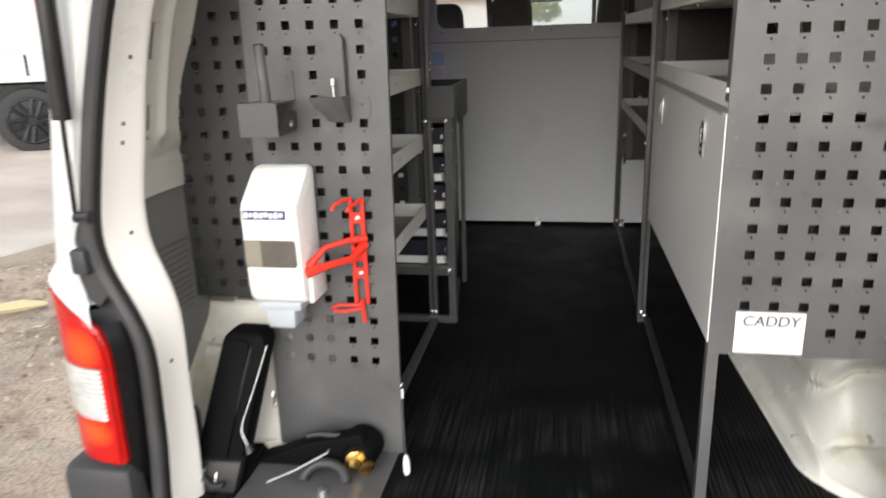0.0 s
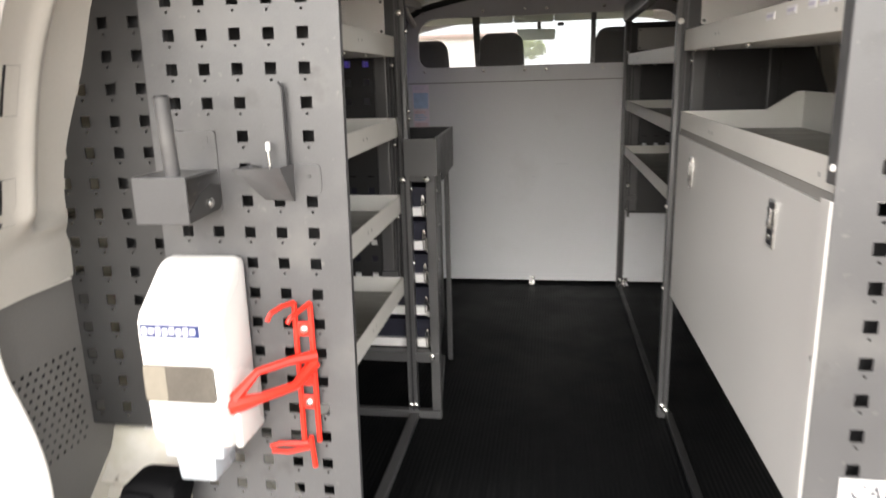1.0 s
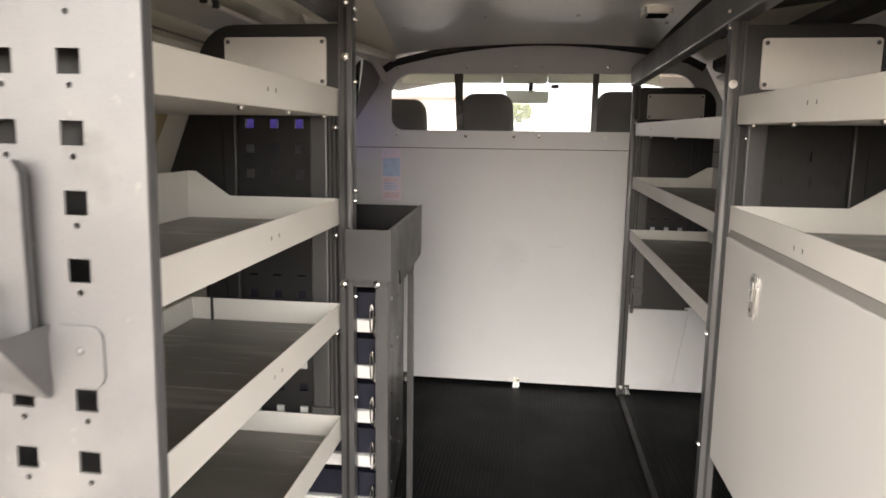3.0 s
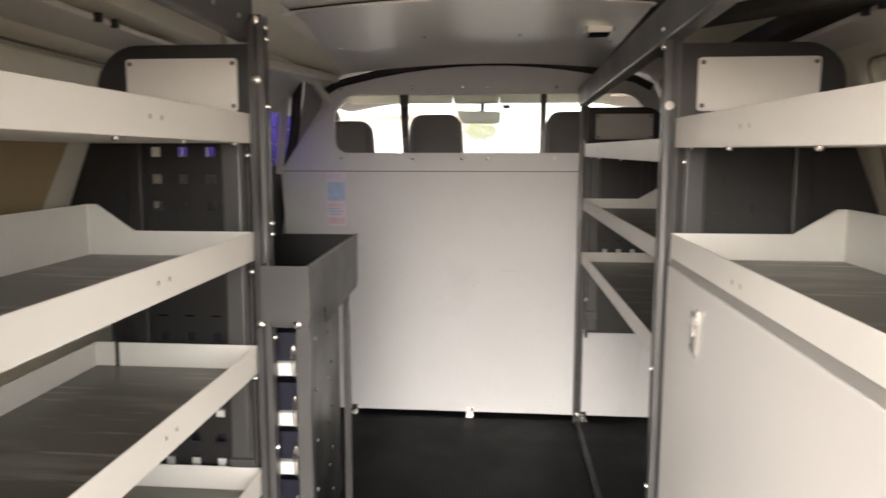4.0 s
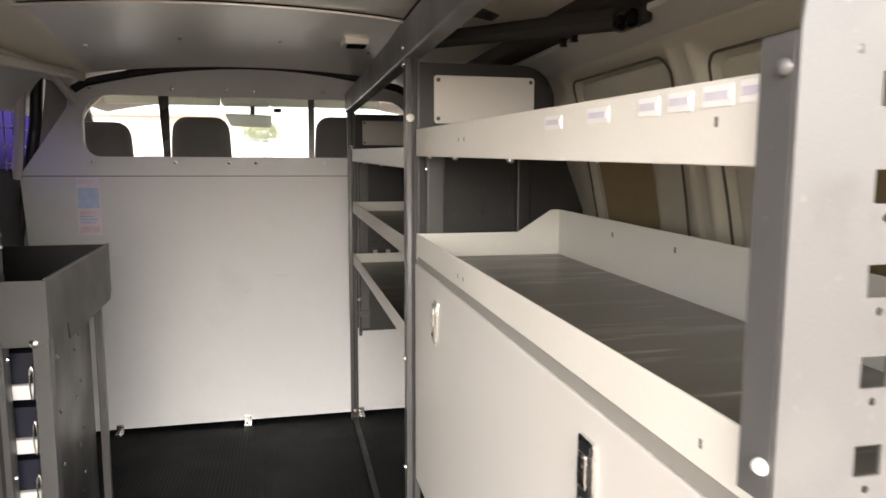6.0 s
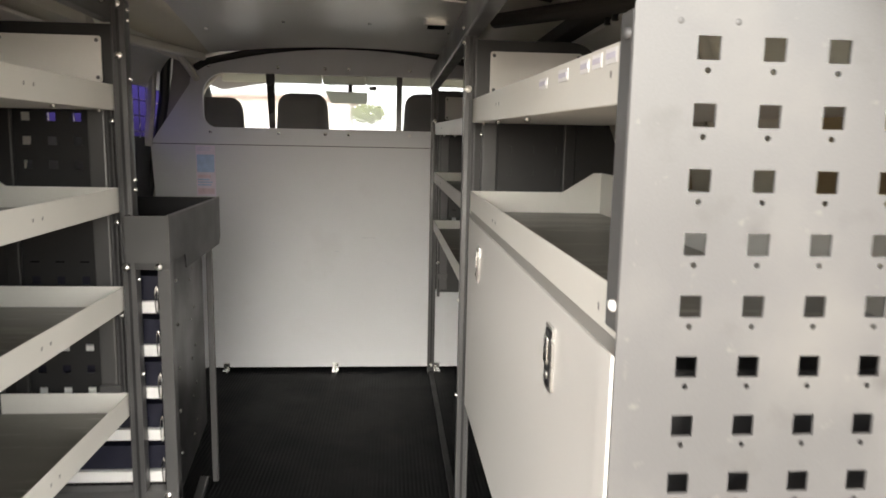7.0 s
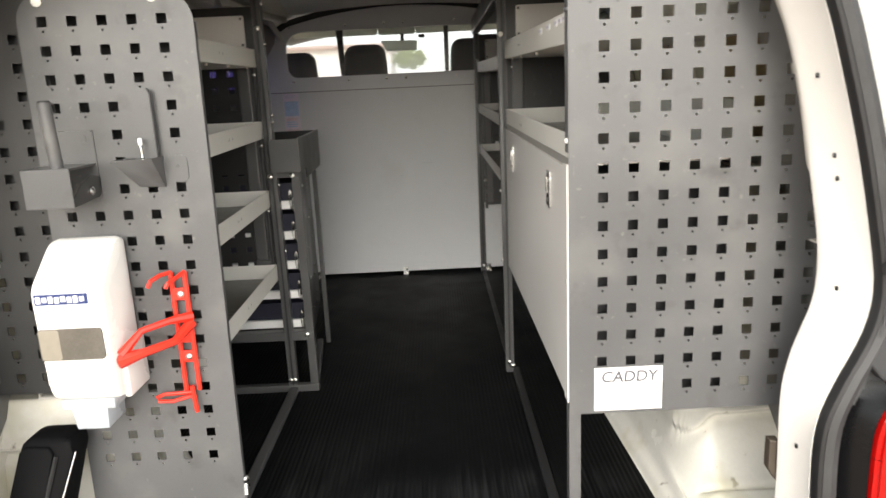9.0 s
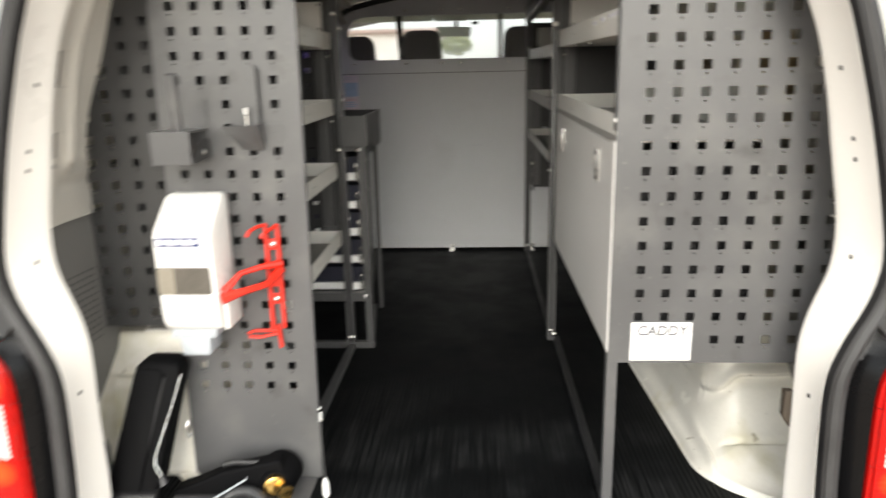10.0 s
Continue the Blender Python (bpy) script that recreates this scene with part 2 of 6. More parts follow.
def floor_material():
    """Black rubber mat with fine ribs running along the van; scuffs and sky haze painted near the sill."""
    m = material("ribbed rubber mat", (0.0048, 0.0053, 0.0057), 0.55, 0.0, 0.4, 6, 80, 0.0, spec=0.09)
    nt = m.node_tree
    b = nt.nodes["Principled BSDF"]
    geo = nt.nodes.new("ShaderNodeNewGeometry")
    wave = nt.nodes.new("ShaderNodeTexWave")
    wave.wave_type, wave.bands_direction = 'BANDS', 'X'
    wave.inputs["Scale"].default_value = 26
    wave.inputs["Distortion"].default_value = 0.15
    nt.links.new(geo.outputs["Position"], wave.inputs["Vector"])
    bp = nt.nodes.new("ShaderNodeBump")
    bp.inputs["Strength"].default_value, bp.inputs["Distance"].default_value = 0.5, 0.002
    nt.links.new(wave.outputs[0], bp.inputs["Height"])
    nt.links.new(bp.outputs[0], b.inputs["Normal"])
    # short pale scuffs along the ribs; thickened near the sill to paint in sky haze
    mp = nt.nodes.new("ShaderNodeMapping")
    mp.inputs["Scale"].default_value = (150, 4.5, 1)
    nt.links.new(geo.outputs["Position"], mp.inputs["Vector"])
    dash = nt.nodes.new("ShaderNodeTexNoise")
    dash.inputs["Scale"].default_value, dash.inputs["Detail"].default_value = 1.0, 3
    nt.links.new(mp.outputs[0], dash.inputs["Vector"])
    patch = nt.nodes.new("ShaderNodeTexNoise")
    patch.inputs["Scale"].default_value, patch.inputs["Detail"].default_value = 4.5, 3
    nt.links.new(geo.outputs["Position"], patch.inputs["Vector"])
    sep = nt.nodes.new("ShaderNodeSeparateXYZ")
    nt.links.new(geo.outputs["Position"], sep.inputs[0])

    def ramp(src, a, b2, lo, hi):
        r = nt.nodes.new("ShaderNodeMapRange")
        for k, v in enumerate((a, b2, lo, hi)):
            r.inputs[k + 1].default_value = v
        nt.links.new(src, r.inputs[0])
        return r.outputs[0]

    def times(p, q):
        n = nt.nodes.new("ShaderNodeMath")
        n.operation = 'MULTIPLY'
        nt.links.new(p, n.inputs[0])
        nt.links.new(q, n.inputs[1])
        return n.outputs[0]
    scuff_haze = times(times(ramp(dash.outputs[0], 0.40, 0.72, 0, 1), ramp(patch.outputs[0], 0.42, 0.6, 0.05, 1)), ramp(sep.outputs[1], 0.05, 0.9, 1, 0.06))
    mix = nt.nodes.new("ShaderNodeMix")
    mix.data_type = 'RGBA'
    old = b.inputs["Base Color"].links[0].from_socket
    nt.links.new(scuff_haze, mix.inputs[0])
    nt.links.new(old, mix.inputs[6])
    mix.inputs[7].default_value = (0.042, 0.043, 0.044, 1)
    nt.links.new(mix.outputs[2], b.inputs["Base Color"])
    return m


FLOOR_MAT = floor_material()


def ground_material():
    """Dry dirt in patches of brown soil, grey gravel and straw-coloured litter."""
    m = material("dirt and gravel", (0.50, 0.39, 0.30), 0.9, 0.0, 0.45, 2.2, 55, 0.9, 0.03)
    nt = m.node_tree
    b = nt.nodes["Principled BSDF"]
    old = b.inputs["Base Color"].links[0].from_socket
    geo = nt.nodes.new("ShaderNodeNewGeometry")
    n = nt.nodes.new("ShaderNodeTexNoise")
    n.inputs["Scale"].default_value, n.inputs["Detail"].default_value, n.inputs["Roughness"].default_value = 1.6, 8, 0.7
    v = nt.nodes.new("ShaderNodeTexVoronoi")
    v.inputs["Scale"].default_value = 34
    for q in (n, v):
        nt.links.new(geo.outputs["Position"], q.inputs["Vector"])
    ramp = nt.nodes.new("ShaderNodeMapRange")
    ramp.inputs["From Min"].default_value, ramp.inputs["From Max"].default_value = 0.48, 0.66
    nt.links.new(n.outputs[0], ramp.inputs[0])
    stones = nt.nodes.new("ShaderNodeMix")
    stones.data_type = 'RGBA'
    stones.inputs[6].default_value, stones.inputs[7].default_value = (0.22, 0.20, 0.175, 1), (0.50, 0.44, 0.36, 1)
    nt.links.new(v.outputs["Color"], stones.inputs[0])
    mix = nt.nodes.new("ShaderNodeMix")
    mix.data_type = 'RGBA'
    nt.links.new(ramp.outputs[0], mix.inputs[0])
    nt.links.new(old, mix.inputs[6])
    nt.links.new(stones.outputs[2], mix.inputs[7])
    nt.links.new(mix.outputs[2], b.inputs["Base Color"])
    return m


GROUND_MAT = marked(marked(ground_material(), (0.27, 0.20, 0.145), 6, 0.50, 0.68, detail=9), (0.58, 0.51, 0.42), 60, 0.60, 0.72)
ASPHALT = material("dusty beige asphalt", (0.52, 0.445, 0.385), 0.85, 0.0, 0.2, 1.5, 60, 0.5, 0.01)
CONCRETE = material("pale concrete", (0.55, 0.49, 0.42), 0.85, 0.0, 0.2, 3, 60, 0.4, 0.005)

# ---- mesh helpers ----
WORLD = {}


def thing(name, at, label, category, group="", kind=""):
    ob = new(name)
    ob.empty_display_size = 0.05
    ob.location = at
    WORLD[ob] = Matrix.Translation(at)
    return tagged(ob, label, category, group, kind)


def finish(name, bm, mat, smooth=False):
    bmesh.ops.recalc_face_normals(bm, faces=bm.faces)
    me = bpy.data.meshes.new(name)
    bm.to_mesh(me)
    bm.free()
    me.materials.append(mat)
    if smooth:
        me.polygons.foreach_set("use_smooth", [True] * len(me.polygons))
        me.set_sharp_from_angle(angle=radians(35))
    return new(name, me)


def part(name, bm, mat, parent, label="", smooth=False):
    ob = finish(name, bm, mat, smooth)
    ob.parent = parent
    ob.matrix_parent_inverse = WORLD[parent].inverted()
    WORLD[ob] = Matrix.Identity(4)
    if label:
        ob["label"] = label
    return ob


def single(name, bm, mat, label, category, group="", kind="", smooth=False):
    ob = finish(name, bm, mat, smooth)
    WORLD[ob] = Matrix.Identity(4)
    return tagged(ob, label, category, group, kind)


def box(x0, x1, y0, y1, z0, z1, bevel=0.0, bm=None, seg=2):
    keep = bm or bmesh.new()
    b2 = bmesh.new()
    bmesh.ops.create_cube(b2, size=1)
    for v in b2.verts:
        v.co = ((x0 + x1) / 2 + v.co.x * (x1 - x0), (y0 + y1) / 2 + v.co.y * (y1 - y0), (z0 + z1) / 2 + v.co.z * (z1 - z0))
    if bevel:
        bmesh.ops.bevel(b2, geom=b2.edges[:], offset=bevel, segments=seg, affect='EDGES', profile=0.5)
    return merge(keep, b2)


def merge(bm, other):
    lookup = {v: bm.verts.new(v.co) for v in other.verts}
    for f in other.faces:
        bm.faces.new([lookup[v] for v in f.verts])
    other.free()
    return bm


def prism(outline, axis, a, b, bevel=0.0, bm=None):
    """Extrudes a 2D outline along an axis from a to b. Outline is (y,z), (x,z) or (x,y)."""
    keep = bm or bmesh.new()
    b2 = bmesh.new()

    def place(p, d):
        return {"x": (d, p[0], p[1]), "y": (p[0], d, p[1]), "z": (p[0], p[1], d)}[axis]
    lo = [b2.verts.new(place(p, a)) for p in outline]
    hi = [b2.verts.new(place(p, b)) for p in outline]
    b2.faces.new(lo)
    b2.faces.new(hi)
    n = len(outline)
    for i in range(n):
        b2.faces.new((lo[i], lo[(i + 1) % n], hi[(i + 1) % n], hi[i]))
    if bevel:
        bmesh.ops.recalc_face_normals(b2, faces=b2.faces)
        bmesh.ops.bevel(b2, geom=b2.edges[:], offset=bevel, segments=2, affect='EDGES', profile=0.5)
    return merge(keep, b2)


def tube(path, radius, sides=8, bm=None, cap=True):
    """A round bar along a path of points; radius may be a list."""
    bm = bm or bmesh.new()
    pts = [Vector(p) for p in path]
    rings = []
    up = Vector((0.3, 0.2, 0.9))
    for i, p in enumerate(pts):
        d = (pts[min(i + 1, len(pts) - 1)] - pts[max(i - 1, 0)]).normalized()
        if abs(d.dot(up.normalized())) > 0.95:
            up = Vector((0.9, 0.3, 0.1))
        a = d.cross(up).normalized()
        b = d.cross(a).normalized()
        r = radius[i] if isinstance(radius, (list, tuple)) else radius
        rings.append([bm.verts.new(p + r * (math.cos(2 * math.pi * k / sides) * a + math.sin(2 * math.pi * k / sides) * b)) for k in range(sides)])
        up = -b
    for r0, r1 in zip(rings, rings[1:]):
        for k in range(sides):
            bm.faces.new((r0[k], r0[(k + 1) % sides], r1[(k + 1) % sides], r1[k]))
    if cap:
        bm.faces.new(rings[0])
        bm.faces.new(rings[-1])
    return bm


def arc(cx, cy, r, a0, a1, n=6):
    return [(cx + r * math.cos(radians(a0 + (a1 - a0) * i / n)), cy + r * math.sin(radians(a0 + (a1 - a0) * i / n))) for i in range(n + 1)]


def rounded(x0, x1, z0, z1, r, n=5):
    """Outline of a rectangle with rounded corners; r is one radius or four (bottom left, bottom right, top right, top left)."""
    rs = r if isinstance(r, (list, tuple)) else (r,) * 4
    out = []
    for (cx, cz, a), q in zip(((x0, z0, 180), (x1, z0, 270), (x1, z1, 0), (x0, z1, 90)), rs):
        if q <= 0:
            out.append((cx, cz))
        else:
            out += arc(cx + (q if cx == x0 else -q), cz + (q if cz == z0 else -q), q, a, a + 90, n)
    return out


def bolt(bm, at, axis, r=0.006, h=0.005):
    """A domed bolt head standing on a face; axis is the direction it points."""
    a = Vector(axis).normalized()
    at = Vector(at)
    return tube([at - a * 0.002, at + a * h * 0.5, at + a * h * 0.85, at + a * h], [r, r, r * 0.7, r * 0.2], 10, bm)


def smooth_line(table, z):
    """Cubic interpolation through a table of (z, value)."""
    zs = [q[0] for q in table]
    vs = [q[1] for q in table]
    i = max(0, min(len(zs) - 2, sum(1 for q in zs if q <= z) - 1))

    def slope(k):
        a, b = max(0, k - 1), min(len(zs) - 1, k + 1)
        return (vs[b] - vs[a]) / (zs[b] - zs[a])
    h = zs[i + 1] - zs[i]
    u = min(1, max(0, (z - zs[i]) / h))
    return ((2 * u ** 3 - 3 * u ** 2 + 1) * vs[i] + (u ** 3 - 2 * u ** 2 + u) * h * slope(i)
            + (-2 * u ** 3 + 3 * u ** 2) * vs[i + 1] + (u ** 3 - u ** 2) * h * slope(i + 1))


C = 0.02          # middle line of the van
FLOOR = 0.56      # load floor above the ground
BULK = 2.55       # the bulkhead's rear face

# ---- ground and street ----
def rise(x):
    """The verge climbs gently beside the van."""
    return 0.064 * min(9, max(0, -x - 1.5))


bm = bmesh.new()
bmesh.ops.create_grid(bm, x_segments=60, y_segments=60, size=1)
for v in bm.verts:
    v.co.x = math.copysign(abs(v.co.x) ** 3, v.co.x) * 900
    v.co.y = math.copysign(abs(v.co.y) ** 3, v.co.y) * 900
    v.co.z = rise(v.co.x) + (0.02 * noise.noise(v.co * 0.6) if v.co.length < 14 else 0.0)
single("ground", bm, GROUND_MAT, "dry brown dirt ground with gravel and litter", "ground", kind="structure", smooth=True)
def ground_strip(pts, lift):
    """A thin slab that follows the rise of the ground."""
    bm = bmesh.new()
    lo = [bm.verts.new((x, y, rise(x) - 0.05)) for x, y in pts]
    hi = [bm.verts.new((x, y, rise(x) + lift)) for x, y in pts]
    bm.faces.new(lo)
    bm.faces.new(hi)
    for i in range(len(pts)):
        bm.faces.new((lo[i], lo[(i + 1) % len(pts)], hi[(i + 1) % len(pts)], hi[i]))
    return bm


single("kerb", ground_strip([(-3.2, 5.6), (-3.75, 5.75), (-4.6, 1.6), (-4.0, 1.6)], 0.06), CONCRETE, "worn pale concrete kerb strip", "kerb", kind="structure")
single("road", ground_strip([(-3.75, 5.75), (-4.3, 30), (-9.0, 30), (-9.0, 1.6), (-4.6, 1.6)], 0.03), ASPHALT, "dusty grey road beside the van", "road", kind="structure")

# ---- van shell ----
WALL = [(0.56, 0.86), (0.8, 0.875), (1.0, 0.87), (1.22, 0.84), (1.45, 0.80), (1.6, 0.765), (1.72, 0.735), (1.82, 0.67), (1.88, 0.58), (1.92, 0.46)]
ROOF_Z = 1.945


PRESSED = ((0.18, 0.822, 1.30, 1.735), (0.924, 1.31, 1.30, 1.750), (1.45, 2.4, 1.30, 1.74))


def side_wall(sign):
    """Inner side skin with pressed, sharply edged panels and raised frames, swept along the van."""
    bm = bmesh.new()
    ys = [0.08 + 0.02 * k for k in range(9)] + [0.255 + 0.0055 * k for k in range(228)] + [1.52 + 0.04 * k for k in range(68)]
    zs = [0.5 + 0.04 * k for k in range(20)] + [1.285 + 0.0055 * k for k in range(91)] + [1.795 + 0.0125 * k for k in range(11)]
    half = [smooth_line(WALL, z) for z in zs]

    def inset(y, z, a, b, c, d, r=0.03):
        """Signed distance into a rounded panel."""
        dy, dz = abs(y - (a + b) / 2) - (b - a) / 2 + r, abs(z - (c + d) / 2) - (d - c) / 2 + r
        return r - math.hypot(max(dy, 0), max(dz, 0)) - min(max(dy, dz), 0)
    grid = []
    for y in ys:
        col = []
        for z, h in zip(zs, half):
            tilt = -0.03 * (z - 1.6)
            for a, b, c, d in PRESSED:
                u = inset(y - tilt, z, a, b, c, d)
                h += 0.013 * min(1, max(0, u / 0.008 + 0.5)) + 0.016 * math.exp(-(u / 0.0065) ** 2)
                h += 0.008 * min(1, max(0, (u + 0.03) / 0.02))
            for m in (0.845, 0.900):
                h -= 0.006 * math.exp(-((y - tilt - m) / 0.010) ** 2) * (1 if z < 1.74 else max(0, 1 - (z - 1.74) / 0.02))
            h -= 0.007 * math.exp(-((z - 1.768) / 0.008) ** 2)
            col.append(bm.verts.new((C + sign * h, y, z)))
        grid.append(col)
    for j in range(len(ys) - 1):
        for i in range(len(zs) - 1):
            y, z = (ys[j] + ys[j + 1]) / 2, (zs[i] + zs[i + 1]) / 2
            if sign < 0 and 1.6 < y < 2.95 and z < 1.84:
                continue
            if y > 3.0 and z > 1.45:
                continue
            bm.faces.new((grid[j][i], grid[j + 1][i], grid[j + 1][i + 1], grid[j][i + 1]))
    ob = single("wall_left" if sign < 0 else "wall_right", bm, WALL_PAINT, "pale grey-beige painted inner van side with pressed panels", "wall", kind="structure", smooth=True)
    mod = ob.modifiers.new("sheet", 'SOLIDIFY')
    mod.thickness, mod.offset = 0.004, 0.0
    return ob


for s in (-1, 1):
    skin = side_wall(s)
    for a, b, c, d in PRESSED[:2] if s < 0 else PRESSED:
        path = []
        for y, z in rounded(a, b, c, d, 0.03, 6) + [(a + 0.03, c)]:
            path.append((C + s * (smooth_line(WALL, z) + 0.006), y - 0.03 * (z - 1.6), z))
        fine = [Vector(p).lerp(Vector(q), k / 6) for p, q in zip(path, path[1:]) for k in range(6)]
        for q in fine:
            q.x = C + s * (smooth_line(WALL, q.z) + 0.006)
        # dark tube added along the groove to paint its shade line
        part("seam_shade_line", tube(fine, 0.0026, 6), SEAM_SHADE, skin, "dark line for the groove's shade round a pressed panel", smooth=True)

# outer skin over the load space and cab, closed to the light
def outer_skin(sign):
    bm = bmesh.new()
    prof = [(0.35, 0.95), (0.7, 0.965), (1.05, 0.955), (1.25, 0.93), (1.5, 0.88), (1.75, 0.81), (1.88, 0.72), (1.95, 0.55)]
    rows = []
    for y in (0.10, 0.3, 1.58, 2.95, 3.0):
        rows.append([bm.verts.new((C + sign * h, y, z)) for z, h in prof])
    for r0, r1 in zip(rows, rows[1:]):
        for i in range(len(prof) - 1):
            zc = (prof[i][0] + prof[i + 1][0]) / 2
            if sign < 0 and r0 is rows[2] and 1.25 < zc < 1.8:
                continue
            bm.faces.new((r0[i], r1[i], r1[i + 1], r0[i + 1]))
    return single("outer_skin_left" if sign < 0 else "outer_skin_right", bm, BODY_WHITE, "white painted outer side of the van", "van side", kind="structure", smooth=True)


for s in (-1, 1):
    outer_skin(s)

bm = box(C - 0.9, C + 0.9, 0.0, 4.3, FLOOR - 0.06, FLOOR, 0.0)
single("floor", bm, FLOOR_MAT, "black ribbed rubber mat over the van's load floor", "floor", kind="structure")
single("sill", box(C - 0.74, C + 0.74, -0.05, 0.0, FLOOR - 0.14, FLOOR - 0.005, 0.012), DARK_TRIM, "dark plastic rear sill of the van", "sill", kind="structure")

# ceiling: a curved sheet metal liner between the racks, darker roof skin round it
def curved_sheet(x0, x1, y0, y1, drop, z, n=24, thick=0.01, ends=0.0):
    bm = bmesh.new()
    lo, hi = [], []
    for i in range(n + 1):
        x = x0 + (x1 - x0) * i / n
        u = (x - C) / 0.62
        zz = z - drop * u * u
        lo.append((bm.verts.new((x, y0, zz)), bm.verts.new((x, y1, zz - ends))))
        hi.append((bm.verts.new((x, y0, zz + thick)), bm.verts.new((x, y1, zz - ends + thick))))
    for i in range(n):
        bm.faces.new((lo[i][0], lo[i + 1][0], lo[i + 1][1], lo[i][1]))
        bm.faces.new((hi[i][0], hi[i + 1][0], hi[i + 1][1], hi[i][1]))
        for k in (0, 1):
            bm.faces.new((lo[i][k], lo[i + 1][k], hi[i + 1][k], hi[i][k]))
    return bm


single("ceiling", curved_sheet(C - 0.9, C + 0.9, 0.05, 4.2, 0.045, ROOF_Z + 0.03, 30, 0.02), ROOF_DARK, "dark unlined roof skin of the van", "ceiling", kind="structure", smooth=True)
liner = single("ceiling_liner", curved_sheet(C - 0.62, C + 0.40, 1.60, 2.5, 0.045, ROOF_Z, 24, 0.004, 0.02), LINER,
               "satin grey sheet metal roof liner with screws", "ceiling liner", kind="structure", smooth=True)
single("ceiling_liner", curved_sheet(C - 0.50, C + 0.40, 0.25, 1.585, 0.045, ROOF_Z + 0.004, 24, 0.004), LINER,
       "satin grey sheet metal roof liner with screws", "ceiling liner", kind="structure", smooth=True)
single("ceiling_seam", curved_sheet(C - 0.62, C + 0.40, 1.58, 1.605, 0.045, ROOF_Z - 0.006, 24, 0.004), LINER,
       "folded seam strip across the roof liner", "seam", kind="structure", smooth=True)
for sx, sy in ((-0.425, 2.05), (-0.16, 1.985), (0.12, 1.985), (0.385, 2.03)):
    b = bmesh.new()
    bolt(b, (sx, sy, ROOF_Z - 0.0085 - 0.045 * ((sx - C) / 0.62) ** 2 - 0.004), (0, 0, -1), 0.006, 0.004)
    single("roof_screw", b, ZINC, "small screw in the roof liner", "screw", "roof liner screws", smooth=True)

for s in (-1, 1):
    side, far = ("left", 1.55) if s < 0 else ("right", 2.5)
    # rail coloured dark on the right, pale on the left
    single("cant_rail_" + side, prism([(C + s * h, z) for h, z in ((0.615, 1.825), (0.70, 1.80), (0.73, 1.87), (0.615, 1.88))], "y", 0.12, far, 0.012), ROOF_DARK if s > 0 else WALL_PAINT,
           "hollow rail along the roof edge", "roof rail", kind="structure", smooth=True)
    single("roof_ledge_" + side, prism([(C + s * h, z) for h, z in ((0.632, 1.795), (0.715, 1.770), (0.715, 1.780), (0.634, 1.806))], "y", 0.12, far, 0.003), PILLAR_PAINT, "pale pressed ledge below the roof edge", "ledge", kind="structure")
    for y in (1.06, 1.11):
        single("ledge_clip", box(*sorted((C + s * 0.622, C + s * 0.636)), y, y + 0.012, 1.792, 1.808, 0.003), BLACK_PLASTIC, "small black clip on the roof ledge", "clip", "roof ledge clips", smooth=True)
    for y in (0.62, 1.3) if s < 0 else (0.62, 1.3, 2.1):
        single("roof_bow", curved_sheet(*sorted((C + s * (0.505 if s < 0 else 0.40), C + s * 0.66)), y, y + 0.06, 0.045 if s < 0 else 0.058, ROOF_Z if s < 0 else ROOF_Z - 0.012, 10, 0.02), ROOF_DARK, "dark roof cross member", "roof bow", kind="structure", smooth=True)

bm = bmesh.new()
low = [bm.verts.new(q) for q in ((-0.572, 1.55, 1.822), (-0.572, 2.5, 1.886), (-0.605, 2.5, 1.906), (-0.605, 1.55, 1.906))]
bm.faces.new(low)
high = [bm.verts.new(v.co + Vector((-0.003, 0, 0.003))) for v in low]
bm.faces.new(high[::-1])
for k in range(4):
    bm.faces.new((low[k], high[k], high[(k + 1) % 4], low[(k + 1) % 4]))
single("ceiling_edge", bm, LINER, "folded edge of the sheet metal roof liner", "liner edge", kind="structure")

# dark sheet added to cover the pale wall top above the right rack
single("roof_cover_right", prism([(C + 0.40, 1.936), (C + 0.63, 1.872), (C + 0.63, 1.878), (C + 0.40, 1.942)], "y", 0.12, 2.5), ROOF_DARK, "dark sheet added over the pale wall top above the rack", "roof edge", kind="structure")

vent = thing("roof_vent", (0.33, 1.90, 1.915), "small square dark interior lamp recess in the roof liner", "roof vent")
part("frame", prism(rounded(0.295, 0.372, 1.855, 1.945, 0.008), "z", 1.912, 1.934), LINER, vent)
# flat black plate stands in for the recess's shaded inside
part("recess", prism(rounded(0.306, 0.361, 1.866, 1.925, 0.006), "z", 1.9095, 1.9118), VOID, vent)

# ---- rear door frame ----
OUTER = [(0.5, 0.735), (0.6, 0.731), (0.72, 0.72), (0.85, 0.714), (0.92, 0.713), (0.97, 0.719), (1.03, 0.741), (1.07, 0.760), (1.11, 0.776), (1.155, 0.785), (1.2, 0.783), (1.3, 0.763), (1.4, 0.739), (1.5, 0.710), (1.59, 0.680), (1.72, 0.62), (1.8, 0.53)]
INNER = [(0.5, 0.70), (0.68, 0.692), (0.84, 0.691), (0.95, 0.688), (1.0, 0.690), (1.05, 0.700), (1.09, 0.713), (1.13, 0.727), (1.18, 0.733), (1.24, 0.729), (1.35, 0.709), (1.45, 0.690), (1.56, 0.661), (1.65, 0.62), (1.72, 0.58), (1.78, 0.495)]


